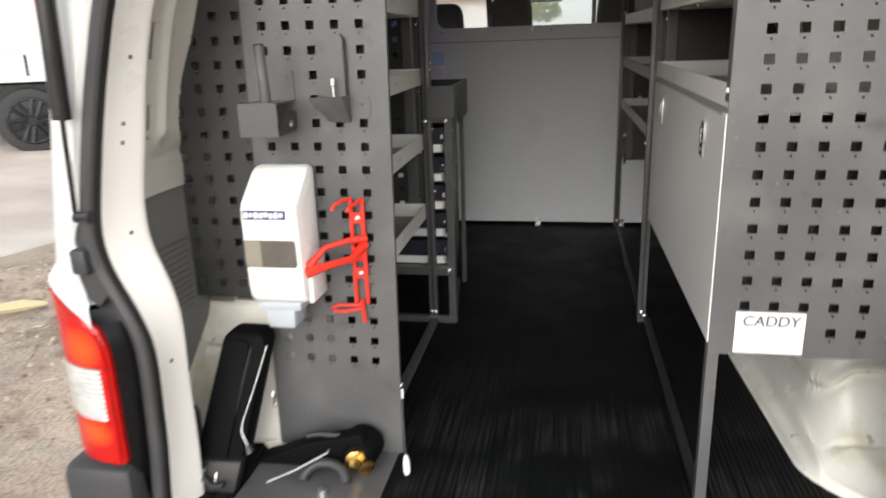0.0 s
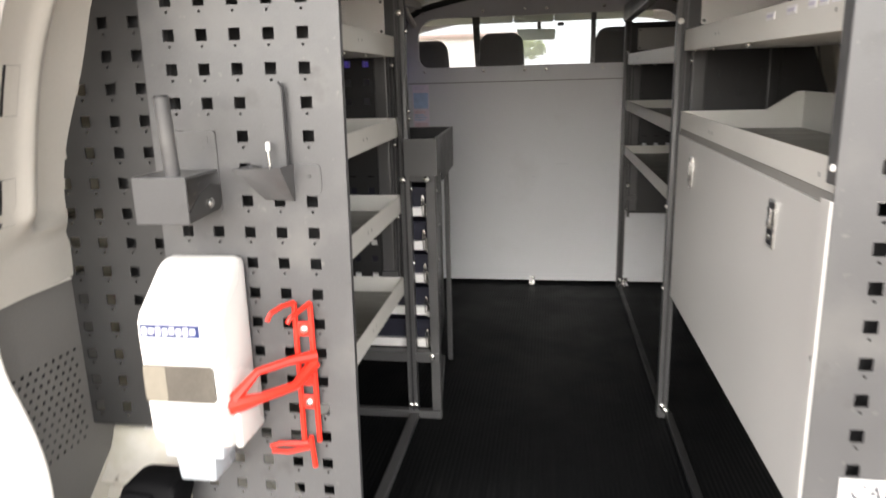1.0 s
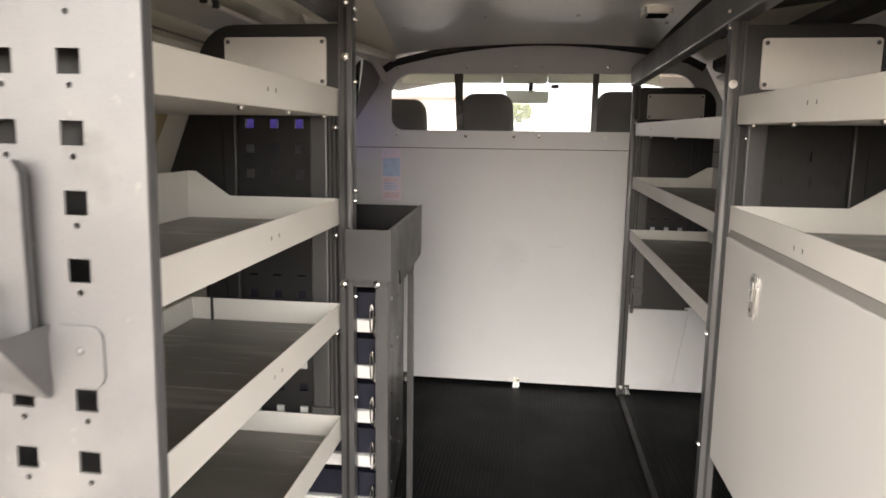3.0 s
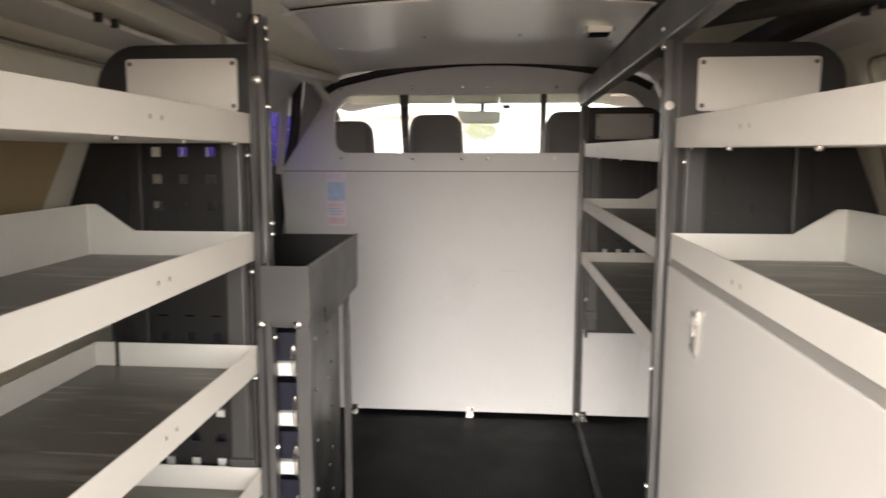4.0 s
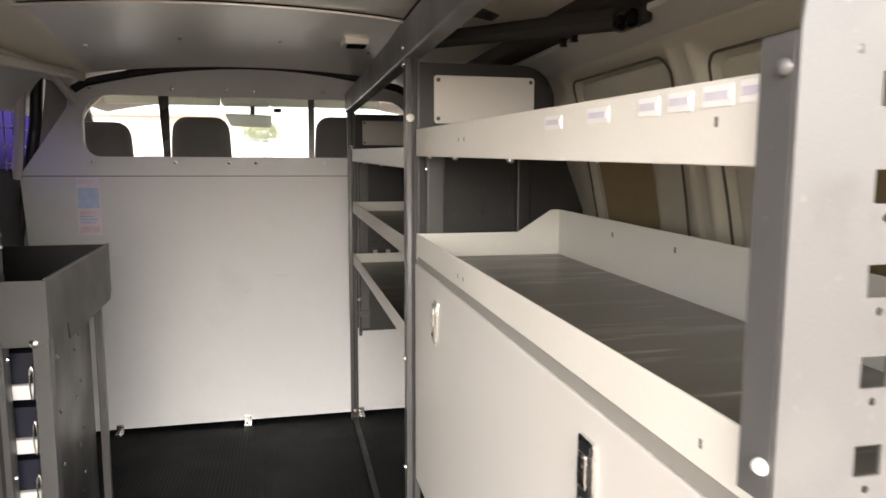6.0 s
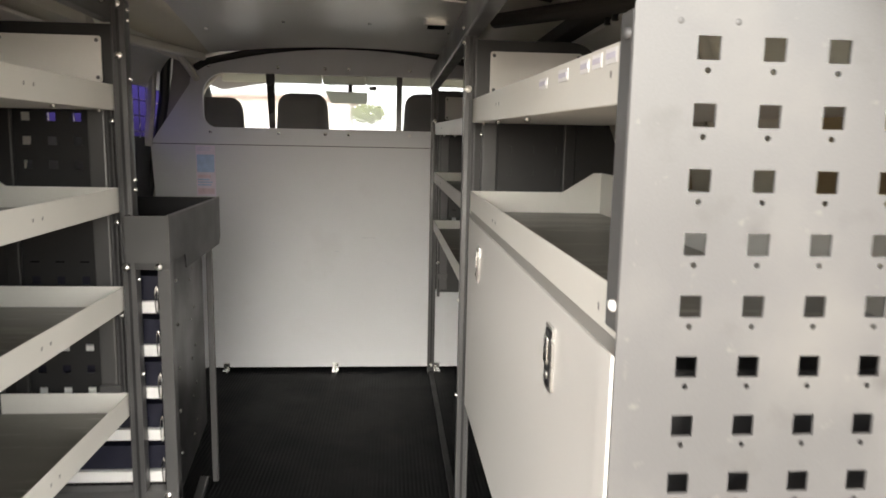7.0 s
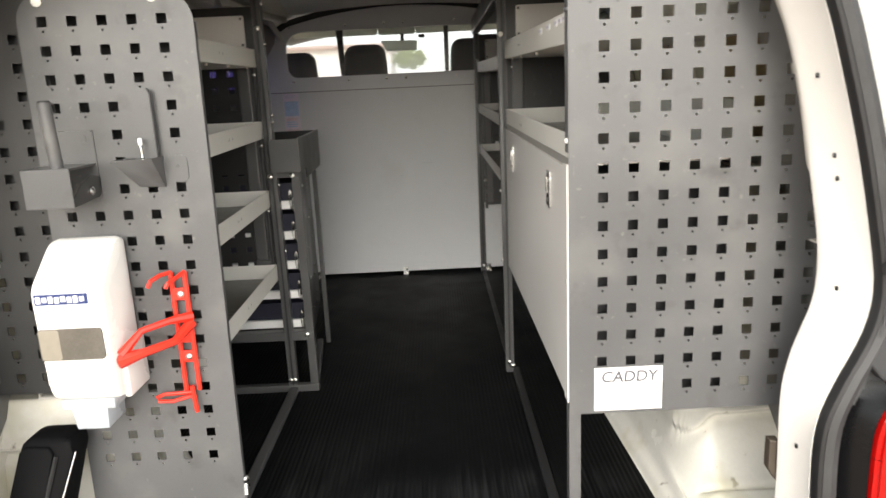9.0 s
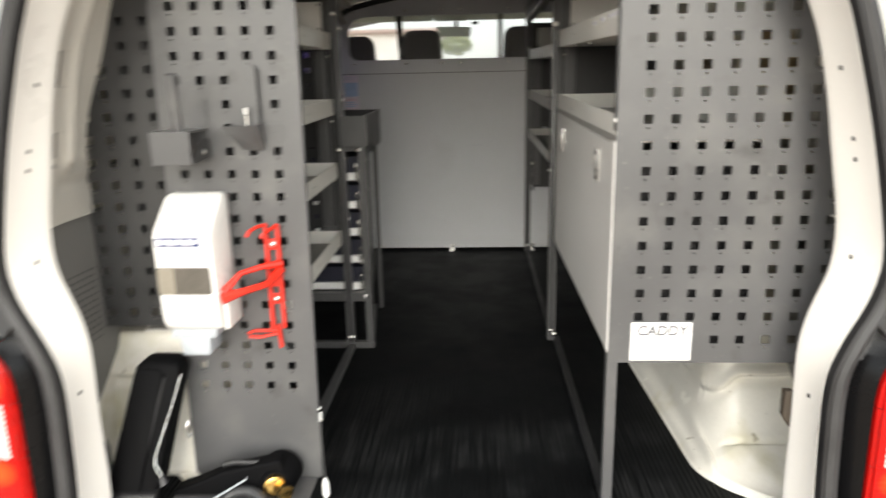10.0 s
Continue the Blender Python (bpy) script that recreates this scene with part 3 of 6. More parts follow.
def strip(section, sign, z0, z1, n=60):
    """Sweeps a section, given at each height as (half width, y) points, up the door frame."""
    bm = bmesh.new()
    rows = []
    for i in range(n + 1):
        z = z0 + (z1 - z0) * i / n
        rows.append([bm.verts.new((C + sign * h, y, z)) for h, y in section(z)])
    for r0, r1 in zip(rows, rows[1:]):
        for k in range(len(r0) - 1):
            bm.faces.new((r0[k], r0[k + 1], r1[k + 1], r1[k]))
    return bm


def paint_section(z):
    o, i = smooth_line(OUTER, z), smooth_line(INNER, z)
    f = i + 0.004
    return [(i + 0.05, 0.094), (i + 0.012, 0.086), (i + 0.003, 0.0815), (i, 0.0765), (i + 0.0012, 0.071), (f, 0.0665), (f + 0.35 * (o - f), 0.046), (f + 0.7 * (o - f), 0.024),
            (o - 0.005, 0.0085), (o - 0.0015, 0.0075), (o, 0.011), (o + 0.004, 0.03)]


def seal_section(z):
    o = smooth_line(OUTER, z)
    return [(o + 0.002, 0.03), (o, 0.008), (o + 0.006, -0.008), (o + 0.018, -0.014), (o + 0.030, -0.008), (o + 0.034, 0.008), (o + 0.032, 0.03)]


def lip_section(z):
    o = smooth_line(OUTER, z)
    return [(o - 0.0035, 0.010), (o - 0.0045, -0.002), (o - 0.001, -0.010), (o + 0.004, -0.012), (o + 0.0075, -0.009), (o + 0.008, 0.0)]


def gutter_edge(z):
    u = max(0, min(1, (1.22 - z) / 0.07))
    return smooth_line(OUTER, z) + 0.037 + 0.021 * u * u * (3 - 2 * u) + 0.02 * max(0, min(1, (1.12 - z) / 0.06)) * max(0, min(1, (z - 0.98) / 0.05))


def gutter_section(z):
    o, w = smooth_line(OUTER, z), gutter_edge(z)
    return [(o + 0.0315, 0.03), (o + 0.0335, 0.012), (w - 0.003, 0.005), (w, 0.006), (w + 0.002, 0.02)]


def corner_section(z):
    w = gutter_edge(z)
    b = 0.925 - max(0, z - 1.1) * 0.17
    return [(w - 0.002, 0.03), (w + 0.003, 0.008), (w + 0.014, 0.0), (b - 0.04, 0.01), (b - 0.01, 0.03), (b + 0.01, 0.08), (b + 0.02, 0.14)]


def recess_section(z):
    o = smooth_line(OUTER, z)
    i = lamp_inner(z)
    return [(o + 0.0315, 0.03), (o + 0.034, 0.016), (o + 0.042, 0.014), (i - 0.012, -0.012), (i - 0.003, -0.022), (i, -0.020), (i + 0.004, 0.02)]


def lamp_inner(z):
    return smooth_line([(0.5, 0.790), (0.70, 0.788), (0.90, 0.786), (0.945, 0.788), (0.97, 0.793), (0.99, 0.802), (1.005, 0.815), (1.02, 0.830)], z)


def lamp_top(h):
    return smooth_line([(0.784, 0.94), (0.793, 0.970), (0.802, 0.990), (0.815, 1.006), (0.830, 1.019), (0.85, 1.030), (0.882, 1.050), (0.94, 1.070)], h)


def lamp_face(h):
    f = max(0, (h - 0.77) / 0.165)
    return -0.036 + 0.062 * f ** 3


for s in (-1, 1):
    side = "left" if s < 0 else "right"
    frame_ob = single("door_frame_" + side, strip(paint_section, s, 0.5, 1.78), PILLAR_PAINT, "pale painted rear door pillar with a stepped waist", "door frame", kind="structure", smooth=True)
    for z, f in ((1.492, 0.35), (1.375, 0.45), (1.34, 0.45), (1.165, 0.3), (0.90, 0.45)):
        i, o = smooth_line(INNER, z) + 0.004, smooth_line(OUTER, z)
        h, y = i + f * (o - i), 0.0665 - 0.0605 * f
        b = bmesh.new()
        for w, hh, d in ((0.0024, 0.0042, 0.0022),):
            box(C + s * h - w, C + s * h + w, y - d, y + 0.004, z - hh, z + hh, 0.002, b)
        part("plug", b, BLACK_PLASTIC, frame_ob, smooth=True)
    single("door_seal_" + side, strip(seal_section, s, 0.5, 1.8), SEAL_RUBBER, "black rubber door seal round the rear opening", "door seal", kind="structure", smooth=True)
    single("seal_lip_" + side, strip(lip_section, s, 0.5, 1.8), RUBBER, "thin black inner lip of the rear door seal", "seal lip", kind="structure", smooth=True)
    single("rain_gutter_" + side, strip(gutter_section, s, 0.985, 1.8), DARK_TRIM, "dark grey gutter beside the rear door seal", "gutter", kind="structure", smooth=True)
    corner = single("rear_corner_" + side, strip(corner_section, s, 1.03, 1.85), BODY_WHITE, "white painted rear body corner", "van corner", kind="structure", smooth=True)
    shoulder = bmesh.new()
    prev = None
    for k in range(25):
        f = k / 24
        h = 0.808 + 0.126 * f
        top = lamp_top(h)
        g = min(1, (h - 0.808) / 0.03)
        y0 = lamp_face(h)
        y3, y4 = -0.016 + 0.06 * f ** 3, 0.006 + 0.06 * f ** 3
        cur = [shoulder.verts.new((C + s * h, yy, zz)) for yy, zz in ((y0 + 0.004, top - 0.006), (y0, top - 0.003 + 0.007 * g), (y0 + 0.004, top + 0.012 * g), (y0 + (y3 - y0) * g, top + 0.024 * g), (y0 + (y4 - y0) * g, max(1.032, top + 0.040 * g)))]
        if prev:
            for q in range(4):
                shoulder.faces.new((prev[q], prev[q + 1], cur[q + 1], cur[q]))
        prev = cur
    part("lamp_shoulder", shoulder, BODY_WHITE, corner, smooth=True)
    single("lamp_recess_" + side, strip(recess_section, s, 0.5, 1.026), GLOSS_BLACK, "glossy black recess between the door seal and tail lamp", "lamp recess", kind="structure", smooth=True)
single("door_header", box(C - 0.8, C + 0.8, 0.0, 0.16, 1.78, 1.96, 0.02), BODY_INNER, "pale painted header over the rear opening", "door header", kind="structure")

# ---- bulkhead with window ----
def sheet_with_hole(outer, inner, y0, y1, axis="y"):
    """A plate with one opening; the outlines are (x, z), or (y, z) for a plate across x."""
    bm = bmesh.new()
    loops = []
    for y in (y0, y1):
        ring = []
        for loop in (outer, inner):
            vs = [bm.verts.new((x, y, z) if axis == "y" else (y, x, z)) for x, z in loop]
            ring.append(vs)
        edges = [bm.edges.new((vs[i], vs[(i + 1) % len(vs)])) for vs in ring for i in range(len(vs))]
        bmesh.ops.triangle_fill(bm, use_beauty=True, edges=edges)
        loops.append(ring)
    for a, b in zip(*loops):
        for i in range(len(a)):
            bm.faces.new((a[i], a[(i + 1) % len(a)], b[(i + 1) % len(b)], b[i]))
    return bm


outer = [(-0.74, 0.575), (0.57, 0.575), (0.79, 0.575), (0.80, 1.53), (0.62, 1.86)] + [(x, 1.93 - 0.09 * ((x - C) / 0.62) ** 2) for x in (0.5, 0.3, 0.1, -0.1, -0.3, -0.45)] + [(-0.56, 1.87), (-0.79, 1.53)]
window = rounded(-0.575, 0.60, 1.6, 1.82, (0.05, 0.05, 0.09, 0.09), 6)
bulk = single("wall_bulkhead", sheet_with_hole(outer, window, BULK, BULK + 0.018), BULK_PAINT, "white painted steel bulkhead with a wide window", "bulkhead", kind="structure")
part("fold", box(-0.785, 0.79, BULK - 0.0022, BULK, 1.5285, 1.5315), POST_STEEL, bulk, "grey fold seam")
frame_outer = rounded(-0.625, 0.645, 1.553, 1.868, (0.06, 0.06, 0.1, 0.1), 6)
part("window_frame", sheet_with_hole(frame_outer, window, BULK - 0.005, BULK - 0.0005), BULK_PAINT, bulk, "raised white window surround")
for x in (-0.547, -0.27, -0.08, 0.017, 0.27):
    for z in (1.58, 1.845):
        b = bmesh.new()
        bolt(b, (x, BULK - 0.005, z), (0, -1, 0), 0.007, 0.004)
        part("rivet", b, ZINC, bulk, smooth=True)
for bar in ([(-0.309, 1.60), (-0.287, 1.60), (-0.286, 1.82), (-0.321, 1.82)], [(0.214, 1.60), (0.235, 1.60), (0.238, 1.82), (0.215, 1.82)]):
    part("window_bar", prism(bar, "y", BULK + 0.003, BULK + 0.016), BLACK_PLASTIC, bulk, "black upright window bar")
for x in (-0.507, -0.042, 0.401):
    c = thing("floor_clip", (x, BULK - 0.02, FLOOR), "small zinc clamp holding the bulkhead's foot to the floor", "clamp", "bulkhead foot clamps")
    part("plate", box(x - 0.014, x + 0.014, BULK - 0.035, BULK - 0.002, FLOOR, FLOOR + 0.008, 0.002), ZINC, c)
    part("upright", box(x - 0.013, x + 0.013, BULK - 0.01, BULK - 0.001, FLOOR, FLOOR + 0.035, 0.002), ZINC, c)
    b = bmesh.new()
    bolt(b, (x, BULK - 0.022, FLOOR + 0.008), (0, 0, 1), 0.008, 0.008)
    part("bolt", b, ZINC, c, smooth=True)

lab = thing("safety_sticker", (-0.565, BULK - 0.002, 1.32), "blue and pink safety notice sticker on the bulkhead", "sticker")
part("sheet", box(-0.610, -0.532, BULK - 0.0025, BULK - 0.0008, 1.316, 1.525), STICKER_PALE, lab)
part("blue_band", box(-0.606, -0.536, BULK - 0.0036, BULK - 0.0028, 1.415, 1.487), SKY_INK, lab)
part("pink_band", box(-0.604, -0.538, BULK - 0.0036, BULK - 0.0028, 1.325, 1.348), PINK_INK, lab)
part("pink_band", box(-0.604, -0.552, BULK - 0.0036, BULK - 0.0028, 1.392, 1.404), PINK_INK, lab)
for k in range(5):
    z = 1.512 - 0.009 * k if k < 2 else 1.382 - 0.011 * (k - 2)
    part("text_bar", box(-0.604, -0.545 - 0.006 * (k % 3), BULK - 0.0036, BULK - 0.0028, z, z + 0.005), SKY_INK if k > 1 else LABEL_INK, lab)

top_edge = [(-0.60, 1.835)] + [(x, 1.938 - 0.09 * ((x - C) / 0.62) ** 2) for x in (-0.56, -0.5, -0.4, -0.3, -0.2, -0.1, 0.0, 0.1, 0.2, 0.3, 0.4, 0.5, 0.56)] + [(0.62, 1.84)]
# black tube added to fill the dark gap between bulkhead and roof
single("bulkhead_gap_tube", tube([(x, BULK - 0.004, z) for x, z in top_edge], 0.015, 8), RUBBER, "black tube added along the dark gap above the bulkhead", "seal", kind="structure", smooth=True)
single("door_pillar_panel", prism([(-0.80, 0.56), (-0.60, 0.56), (-0.60, 1.93), (-0.69, 1.92), (-0.70, 1.82), (-0.732, 1.62), (-0.80, 1.30)], "y", BULK + 0.022, BULK + 0.04, 0.004), DOOR_PILLAR, "grey inner panel of the pillar behind the sliding door", "pillar panel", kind="structure")

# lower step beside the bulkhead
step = single("wheel_box", prism([(0.385, 0.60), (0.575, 0.60), (0.62, 0.916), (0.385, 0.916)], "y", BULK - 0.03, BULK - 0.004, 0.003), BULK_PAINT, "white lower corner panel of the bulkhead", "corner panel", kind="structure")

# ---- cab seen through the window ----
def headrest(x, w, z0=1.5, z1=1.745):
    t = thing("car_seat", (x, 2.86, FLOOR), "dark cloth cab seat with a rounded headrest", "car seat", "cab seats")
    b = bmesh.new()
    bmesh.ops.create_cube(b, size=1)
    for v in b.verts:
        v.co = (x + v.co.x * w, 2.86 + v.co.y * 0.11, (z0 + z1) / 2 + v.co.z * (z1 - z0))
        if v.co.z > (z0 + z1) / 2:
            v.co.x = x + (v.co.x - x) * 0.88
    bmesh.ops.bevel(b, geom=b.edges[:], offset=0.055, segments=4, affect='EDGES', profile=0.5)
    part("headrest", b, SEAT_CLOTH, t, smooth=True)
    b = bmesh.new()
    bmesh.ops.create_cube(b, size=1)
    for v in b.verts:
        v.co = (x + v.co.x * 0.46, 2.88 + v.co.y * 0.16, 1.22 + v.co.z * 0.6)
    bmesh.ops.bevel(b, geom=b.edges[:], offset=0.06, segments=3, affect='EDGES', profile=0.5)
    part("backrest", b, SEAT_CLOTH, t, smooth=True)
    part("cushion", box(x - 0.23, x + 0.23, 2.93, 3.4, FLOOR, 0.98, 0.05), SEAT_CLOTH, t, smooth=True)
    for dx in (-0.06, 0.06):
        part("headrest_post", tube([(x + dx, 2.87, 1.42), (x + dx, 2.87, 1.56)], 0.007), ZINC, t, smooth=True)


headrest(-0.592, 0.25, 1.5, 1.742)
headrest(-0.211, 0.25, 1.5, 1.768)
headrest(0.37, 0.255, 1.5, 1.778)
dash = single("dashboard", prism([(3.55, FLOOR), (4.15, FLOOR), (4.15, 1.42), (3.75, 1.40), (3.6, 1.25)], "x", C - 0.8, C + 0.8, 0.02), DARK_TRIM, "dark grey cab dashboard", "dashboard", kind="structure")
single("windscreen_header", prism([(3.05, 1.94), (3.55, 1.93), (3.5, 1.90), (3.1, 1.915)], "x", C - 0.75, C + 0.75), BODY_INNER, "pale cab roof lining over the windscreen", "cab header", kind="structure")
for s in (-1, 1):
    single("windscreen_pillar", tube([(C + s * 0.84, 3.35, 1.93), (C + s * 0.92, 4.15, 1.35)], 0.05, 8), DARK_TRIM, "dark trim on a windscreen pillar", "pillar", kind="structure", smooth=True)


# white translucency mixed in for dust and for glare that washes out the view
def hazy_glass():
    m = bpy.data.materials.new("windscreen glass with white haze")
    m.use_nodes = True
    nt = m.node_tree
    nt.nodes.remove(nt.nodes["Principled BSDF"])
    a, b, mix = nt.nodes.new("ShaderNodeBsdfTransparent"), nt.nodes.new("ShaderNodeBsdfTranslucent"), nt.nodes.new("ShaderNodeMixShader")
    n = nt.nodes.new("ShaderNodeTexNoise")
    n.inputs["Scale"].default_value = 3
    r = nt.nodes.new("ShaderNodeMapRange")
    r.inputs["To Min"].default_value, r.inputs["To Max"].default_value = 0.40, 0.58
    nt.links.new(n.outputs[0], r.inputs[0])
    nt.links.new(r.outputs[0], mix.inputs[0])
    nt.links.new(a.outputs[0], mix.inputs[1])
    nt.links.new(b.outputs[0], mix.inputs[2])
    b.inputs[0].default_value = (0.9, 0.92, 0.92, 1)
    nt.links.new(mix.outputs[0], nt.nodes["Material Output"].inputs[0])
    return m


def film_glass():
    """Clear pane with a thin film of dust that catches the light."""
    m = bpy.data.materials.new("dusty window pane")
    m.use_nodes = True
    nt = m.node_tree
    nt.nodes.remove(nt.nodes["Principled BSDF"])
    a, b, mix = nt.nodes.new("ShaderNodeBsdfTransparent"), nt.nodes.new("ShaderNodeBsdfDiffuse"), nt.nodes.new("ShaderNodeMixShader")
    n = nt.nodes.new("ShaderNodeTexNoise")
    n.inputs["Scale"].default_value = 5
    r = nt.nodes.new("ShaderNodeMapRange")
    r.inputs["To Min"].default_value, r.inputs["To Max"].default_value = 0.04, 0.10
    nt.links.new(n.outputs[0], r.inputs[0])
    nt.links.new(r.outputs[0], mix.inputs[0])
    nt.links.new(a.outputs[0], mix.inputs[1])
    nt.links.new(b.outputs[0], mix.inputs[2])
    nt.links.new(mix.outputs[0], nt.nodes["Material Output"].inputs[0])
    return m


part("window_pane", prism(window, "y", BULK + 0.0165, BULK + 0.0175), film_glass(), bulk, "dusty clear window pane")
bm = bmesh.new()
bm.faces.new([bm.verts.new(q) for q in ((C - 0.90, 4.15, 1.38), (C + 0.90, 4.15, 1.38), (C + 0.82, 3.45, 1.9), (C - 0.82, 3.45, 1.9))])
single("windscreen", bm, hazy_glass(), "sloping windscreen glass with white haze mixed in", "windscreen", kind="structure")
mir = thing("rear_view_mirror", (-0.05, 3.5, 1.74), "grey interior mirror under a pale roof console", "mirror")
part("console", box(-0.177, 0.054, 3.42, 3.50, 1.866, 1.916, 0.012), VISOR, mir, "pale roof console")
part("arm", tube([(-0.03, 3.46, 1.88), (-0.03, 3.44, 1.80)], 0.012), BLACK_PLASTIC, mir, smooth=True)
part("mirror_body", prism([(-0.135, 1.764), (0.060, 1.762), (0.064, 1.822), (-0.163, 1.828)], "y", 3.42, 3.45, 0.01), VISOR, mir, smooth=True)
part("sun_visor_clip", box(0.072, 0.112, 3.40, 3.43, 1.835, 1.855, 0.008), DARK_TRIM, mir)
for xa, xb in ((-0.70, -0.179), (0.056, 0.60)):
    v = thing("sun_visor", ((xa + xb) / 2, 3.42, 1.862), "pale grey folded sun visor over the windscreen", "sun visor", "cab sun visors")
    part("flap", prism(rounded(xa, xb, 1.862, 1.93, 0.012), "y", 3.40, 3.425, 0.006), VISOR, v, smooth=True)
    part("pivot", tube([(xa + 0.03, 3.412, 1.925), (xa + 0.03, 3.43, 1.945)], 0.007), DARK_TRIM, v, smooth=True)

# sliding door window on the left
win = thing("window_1", (-0.80, 2.4, 1.4), "dark sliding door with a blue wire-guarded side window", "sliding door", kind="structure")
part("door_card", sheet_with_hole([(1.56, 0.56), (2.97, 0.56), (2.97, 1.87), (1.56, 1.87)], rounded(1.66, 2.84, 1.555, 1.80, 0.05), -0.81, -0.80, "x"), DARK_TRIM, win, "dark sliding door inner skin")
part("door_post", tube([(-0.795, 2.53, 1.52), (-0.78, 2.525, 1.62), (-0.768, 2.52, 1.72), (-0.755, 2.515, 1.85)], 0.017, 8), BODY_INNER, win, "pale bowed door post", smooth=True)
tint = bpy.data.materials.new("blue tinted glass")
tint.use_nodes = True
tint.node_tree.nodes.remove(tint.node_tree.nodes["Principled BSDF"])
tb_node = tint.node_tree.nodes.new("ShaderNodeBsdfTransparent")
tb_node.inputs[0].default_value = (0.13, 0.11, 0.25, 1)
tint.node_tree.links.new(tb_node.outputs[0], tint.node_tree.nodes["Material Output"].inputs[0])
part("pane", prism(rounded(1.64, 2.86, 1.54, 1.82, 0.05), "x", -0.815, -0.81), tint, win, "blue tinted glass")
for k in range(14):
    y = 1.72 + k * 0.08
    part("guard_wire", tube([(-0.79, y, 1.55), (-0.79, y, 1.8)], 0.0025, 5), ZINC, win)
for k in range(4):
    z = 1.575 + k * 0.06
    part("guard_wire", tube([(-0.792, 1.68, z), (-0.792, 2.84, z)], 0.0025, 5), ZINC, win)
single("door_seal_side", tube([(-0.825, 2.575, FLOOR), (-0.825, 2.575, 1.28), (-0.765, 2.575, 1.55), (-0.735, 2.575, 1.72), (-0.722, 2.575, 1.88)], 0.02, 10), RUBBER, "thick black rubber seal of the sliding door", "door seal", kind="structure", smooth=True)
bm = prism(rounded(-0.575, -0.545, 1.808, 1.838, 0.008), "y", 1.55, 2.5)
for v in bm.verts:
    v.co.z += 0.068 * (v.co.y - 1.733)
single("roof_rail_left", bm, BODY_INNER, "pale painted roof rail over the sliding door", "roof rail", kind="structure", smooth=True)
single("door_brace", tube([(-0.60, 2.2, 1.90), (-0.585, 2.5, 1.79)], 0.014, 8), BODY_INNER, "pale painted brace at the roof edge", "brace", kind="structure", smooth=True)

# ---- perforated tool panels ----
PX, PZ, HOLE = 0.0511, 0.0492, 0.0175


def perforated(outline, x_first, cols, z_first, rows, y, skip=(), small=True):
    """A steel sheet facing -y with square holes, a small round hole under each, inside an outline of (x, z)."""
    bm = bmesh.new()
    h, p, pz = HOLE / 2, PX / 2, PZ / 2
    zc, q, r = -0.0163, 0.004, 0.0024
    cache = {}

    def vert(x, z):
        key = (round(x, 5), round(z, 5))
        if key not in cache:
            cache[key] = bm.verts.new((x, y, z))
        return cache[key]

    def quad(*pts):
        bm.faces.new([vert(*k) for k in pts])
    for i in range(cols):
        for j in range(rows):
            cx, cz = x_first + i * PX, z_first + j * PZ
            xs, zs = (-p, -h, -q, q, h, p), (-pz, zc - q, zc + q, -h, h, pz)
            for a in range(5):
                for b in range(5):
                    if 1 <= a <= 3 and b == 3 and (i, j) not in skip:
                        continue
                    if a == 2 and b == 1 and small and (i, j) not in skip:
                        ring = [(cx + r * math.cos(k * math.pi / 4), cz + zc + r * math.sin(k * math.pi / 4)) for k in range(8)]
                        corner = [(cx + q, cz + zc), (cx + q, cz + zc + q), (cx, cz + zc + q), (cx - q, cz + zc + q), (cx - q, cz + zc), (cx - q, cz + zc - q), (cx, cz + zc - q), (cx + q, cz + zc - q)]
                        for k in range(8):
                            n = (k + 1) % 8
                            quad(ring[k], corner[k], corner[n], ring[n])
                        continue
                    quad((cx + xs[a], cz + zs[b]), (cx + xs[a + 1], cz + zs[b]), (cx + xs[a + 1], cz + zs[b + 1]), (cx + xs[a], cz + zs[b + 1]))
    x0, x1, z0, z1 = x_first - p, x_first + (cols - 0.5) * PX, z_first - pz, z_first + (rows - 0.5) * PZ
    b2 = bmesh.new()
    edges = []
    for loop in (outline, [(x0, z0), (x1, z0), (x1, z1), (x0, z1)]):
        vs = [b2.verts.new((x, y, z)) for x, z in loop]
        edges += [b2.edges.new((vs[k], vs[(k + 1) % len(vs)])) for k in range(len(vs))]
    bmesh.ops.triangle_fill(b2, use_beauty=True, edges=edges)
    return merge(bm, b2)


def sheet(ob, t=0.002):
    m = ob.modifiers.new("sheet", 'SOLIDIFY')
    m.thickness, m.offset = t, 0
    return ob


YL, YR = 0.2815, 0.163


def tilted(bm):
    """Turns and stretches the tall panel a little in its own plane to fit the camera's view."""
    bm.transform(Matrix.Translation((-0.421, 0, 1.3004)) @ Matrix(((1.018, 0, 0.0123, 0), (0, 1, 0, 0), (-0.0125, 0, 1.0026, 0), (0, 0, 0, 1))) @ Matrix.Translation((0.42, 0, -1.3)))
    return bm


lp = thing("perforated_panel", (-0.415, YL, FLOOR), "tall grey steel tool panel with rows of square holes", "tool panel", "perforated tool panels")
sheet(part("sheet", tilted(perforated(rounded(-0.568, -0.266, FLOOR + 0.008, 1.69, (0, 0, 0.055, 0.05), 8), -0.3205 - 4 * PX, 5, 1.445 - 13 * PZ, 18, YL)), GREY_STEEL, lp))
part("flange", tilted(box(-0.268, -0.266, YL + 0.002, YL + 0.012, FLOOR + 0.008, 1.635)), POST_STEEL, lp)
part("foot_plate", box(-0.60, -0.283, 0.03, YL - 0.002, FLOOR + 0.001, FLOOR + 0.005, 0.001), GREY_STEEL, lp, "flat steel foot lying on the floor")
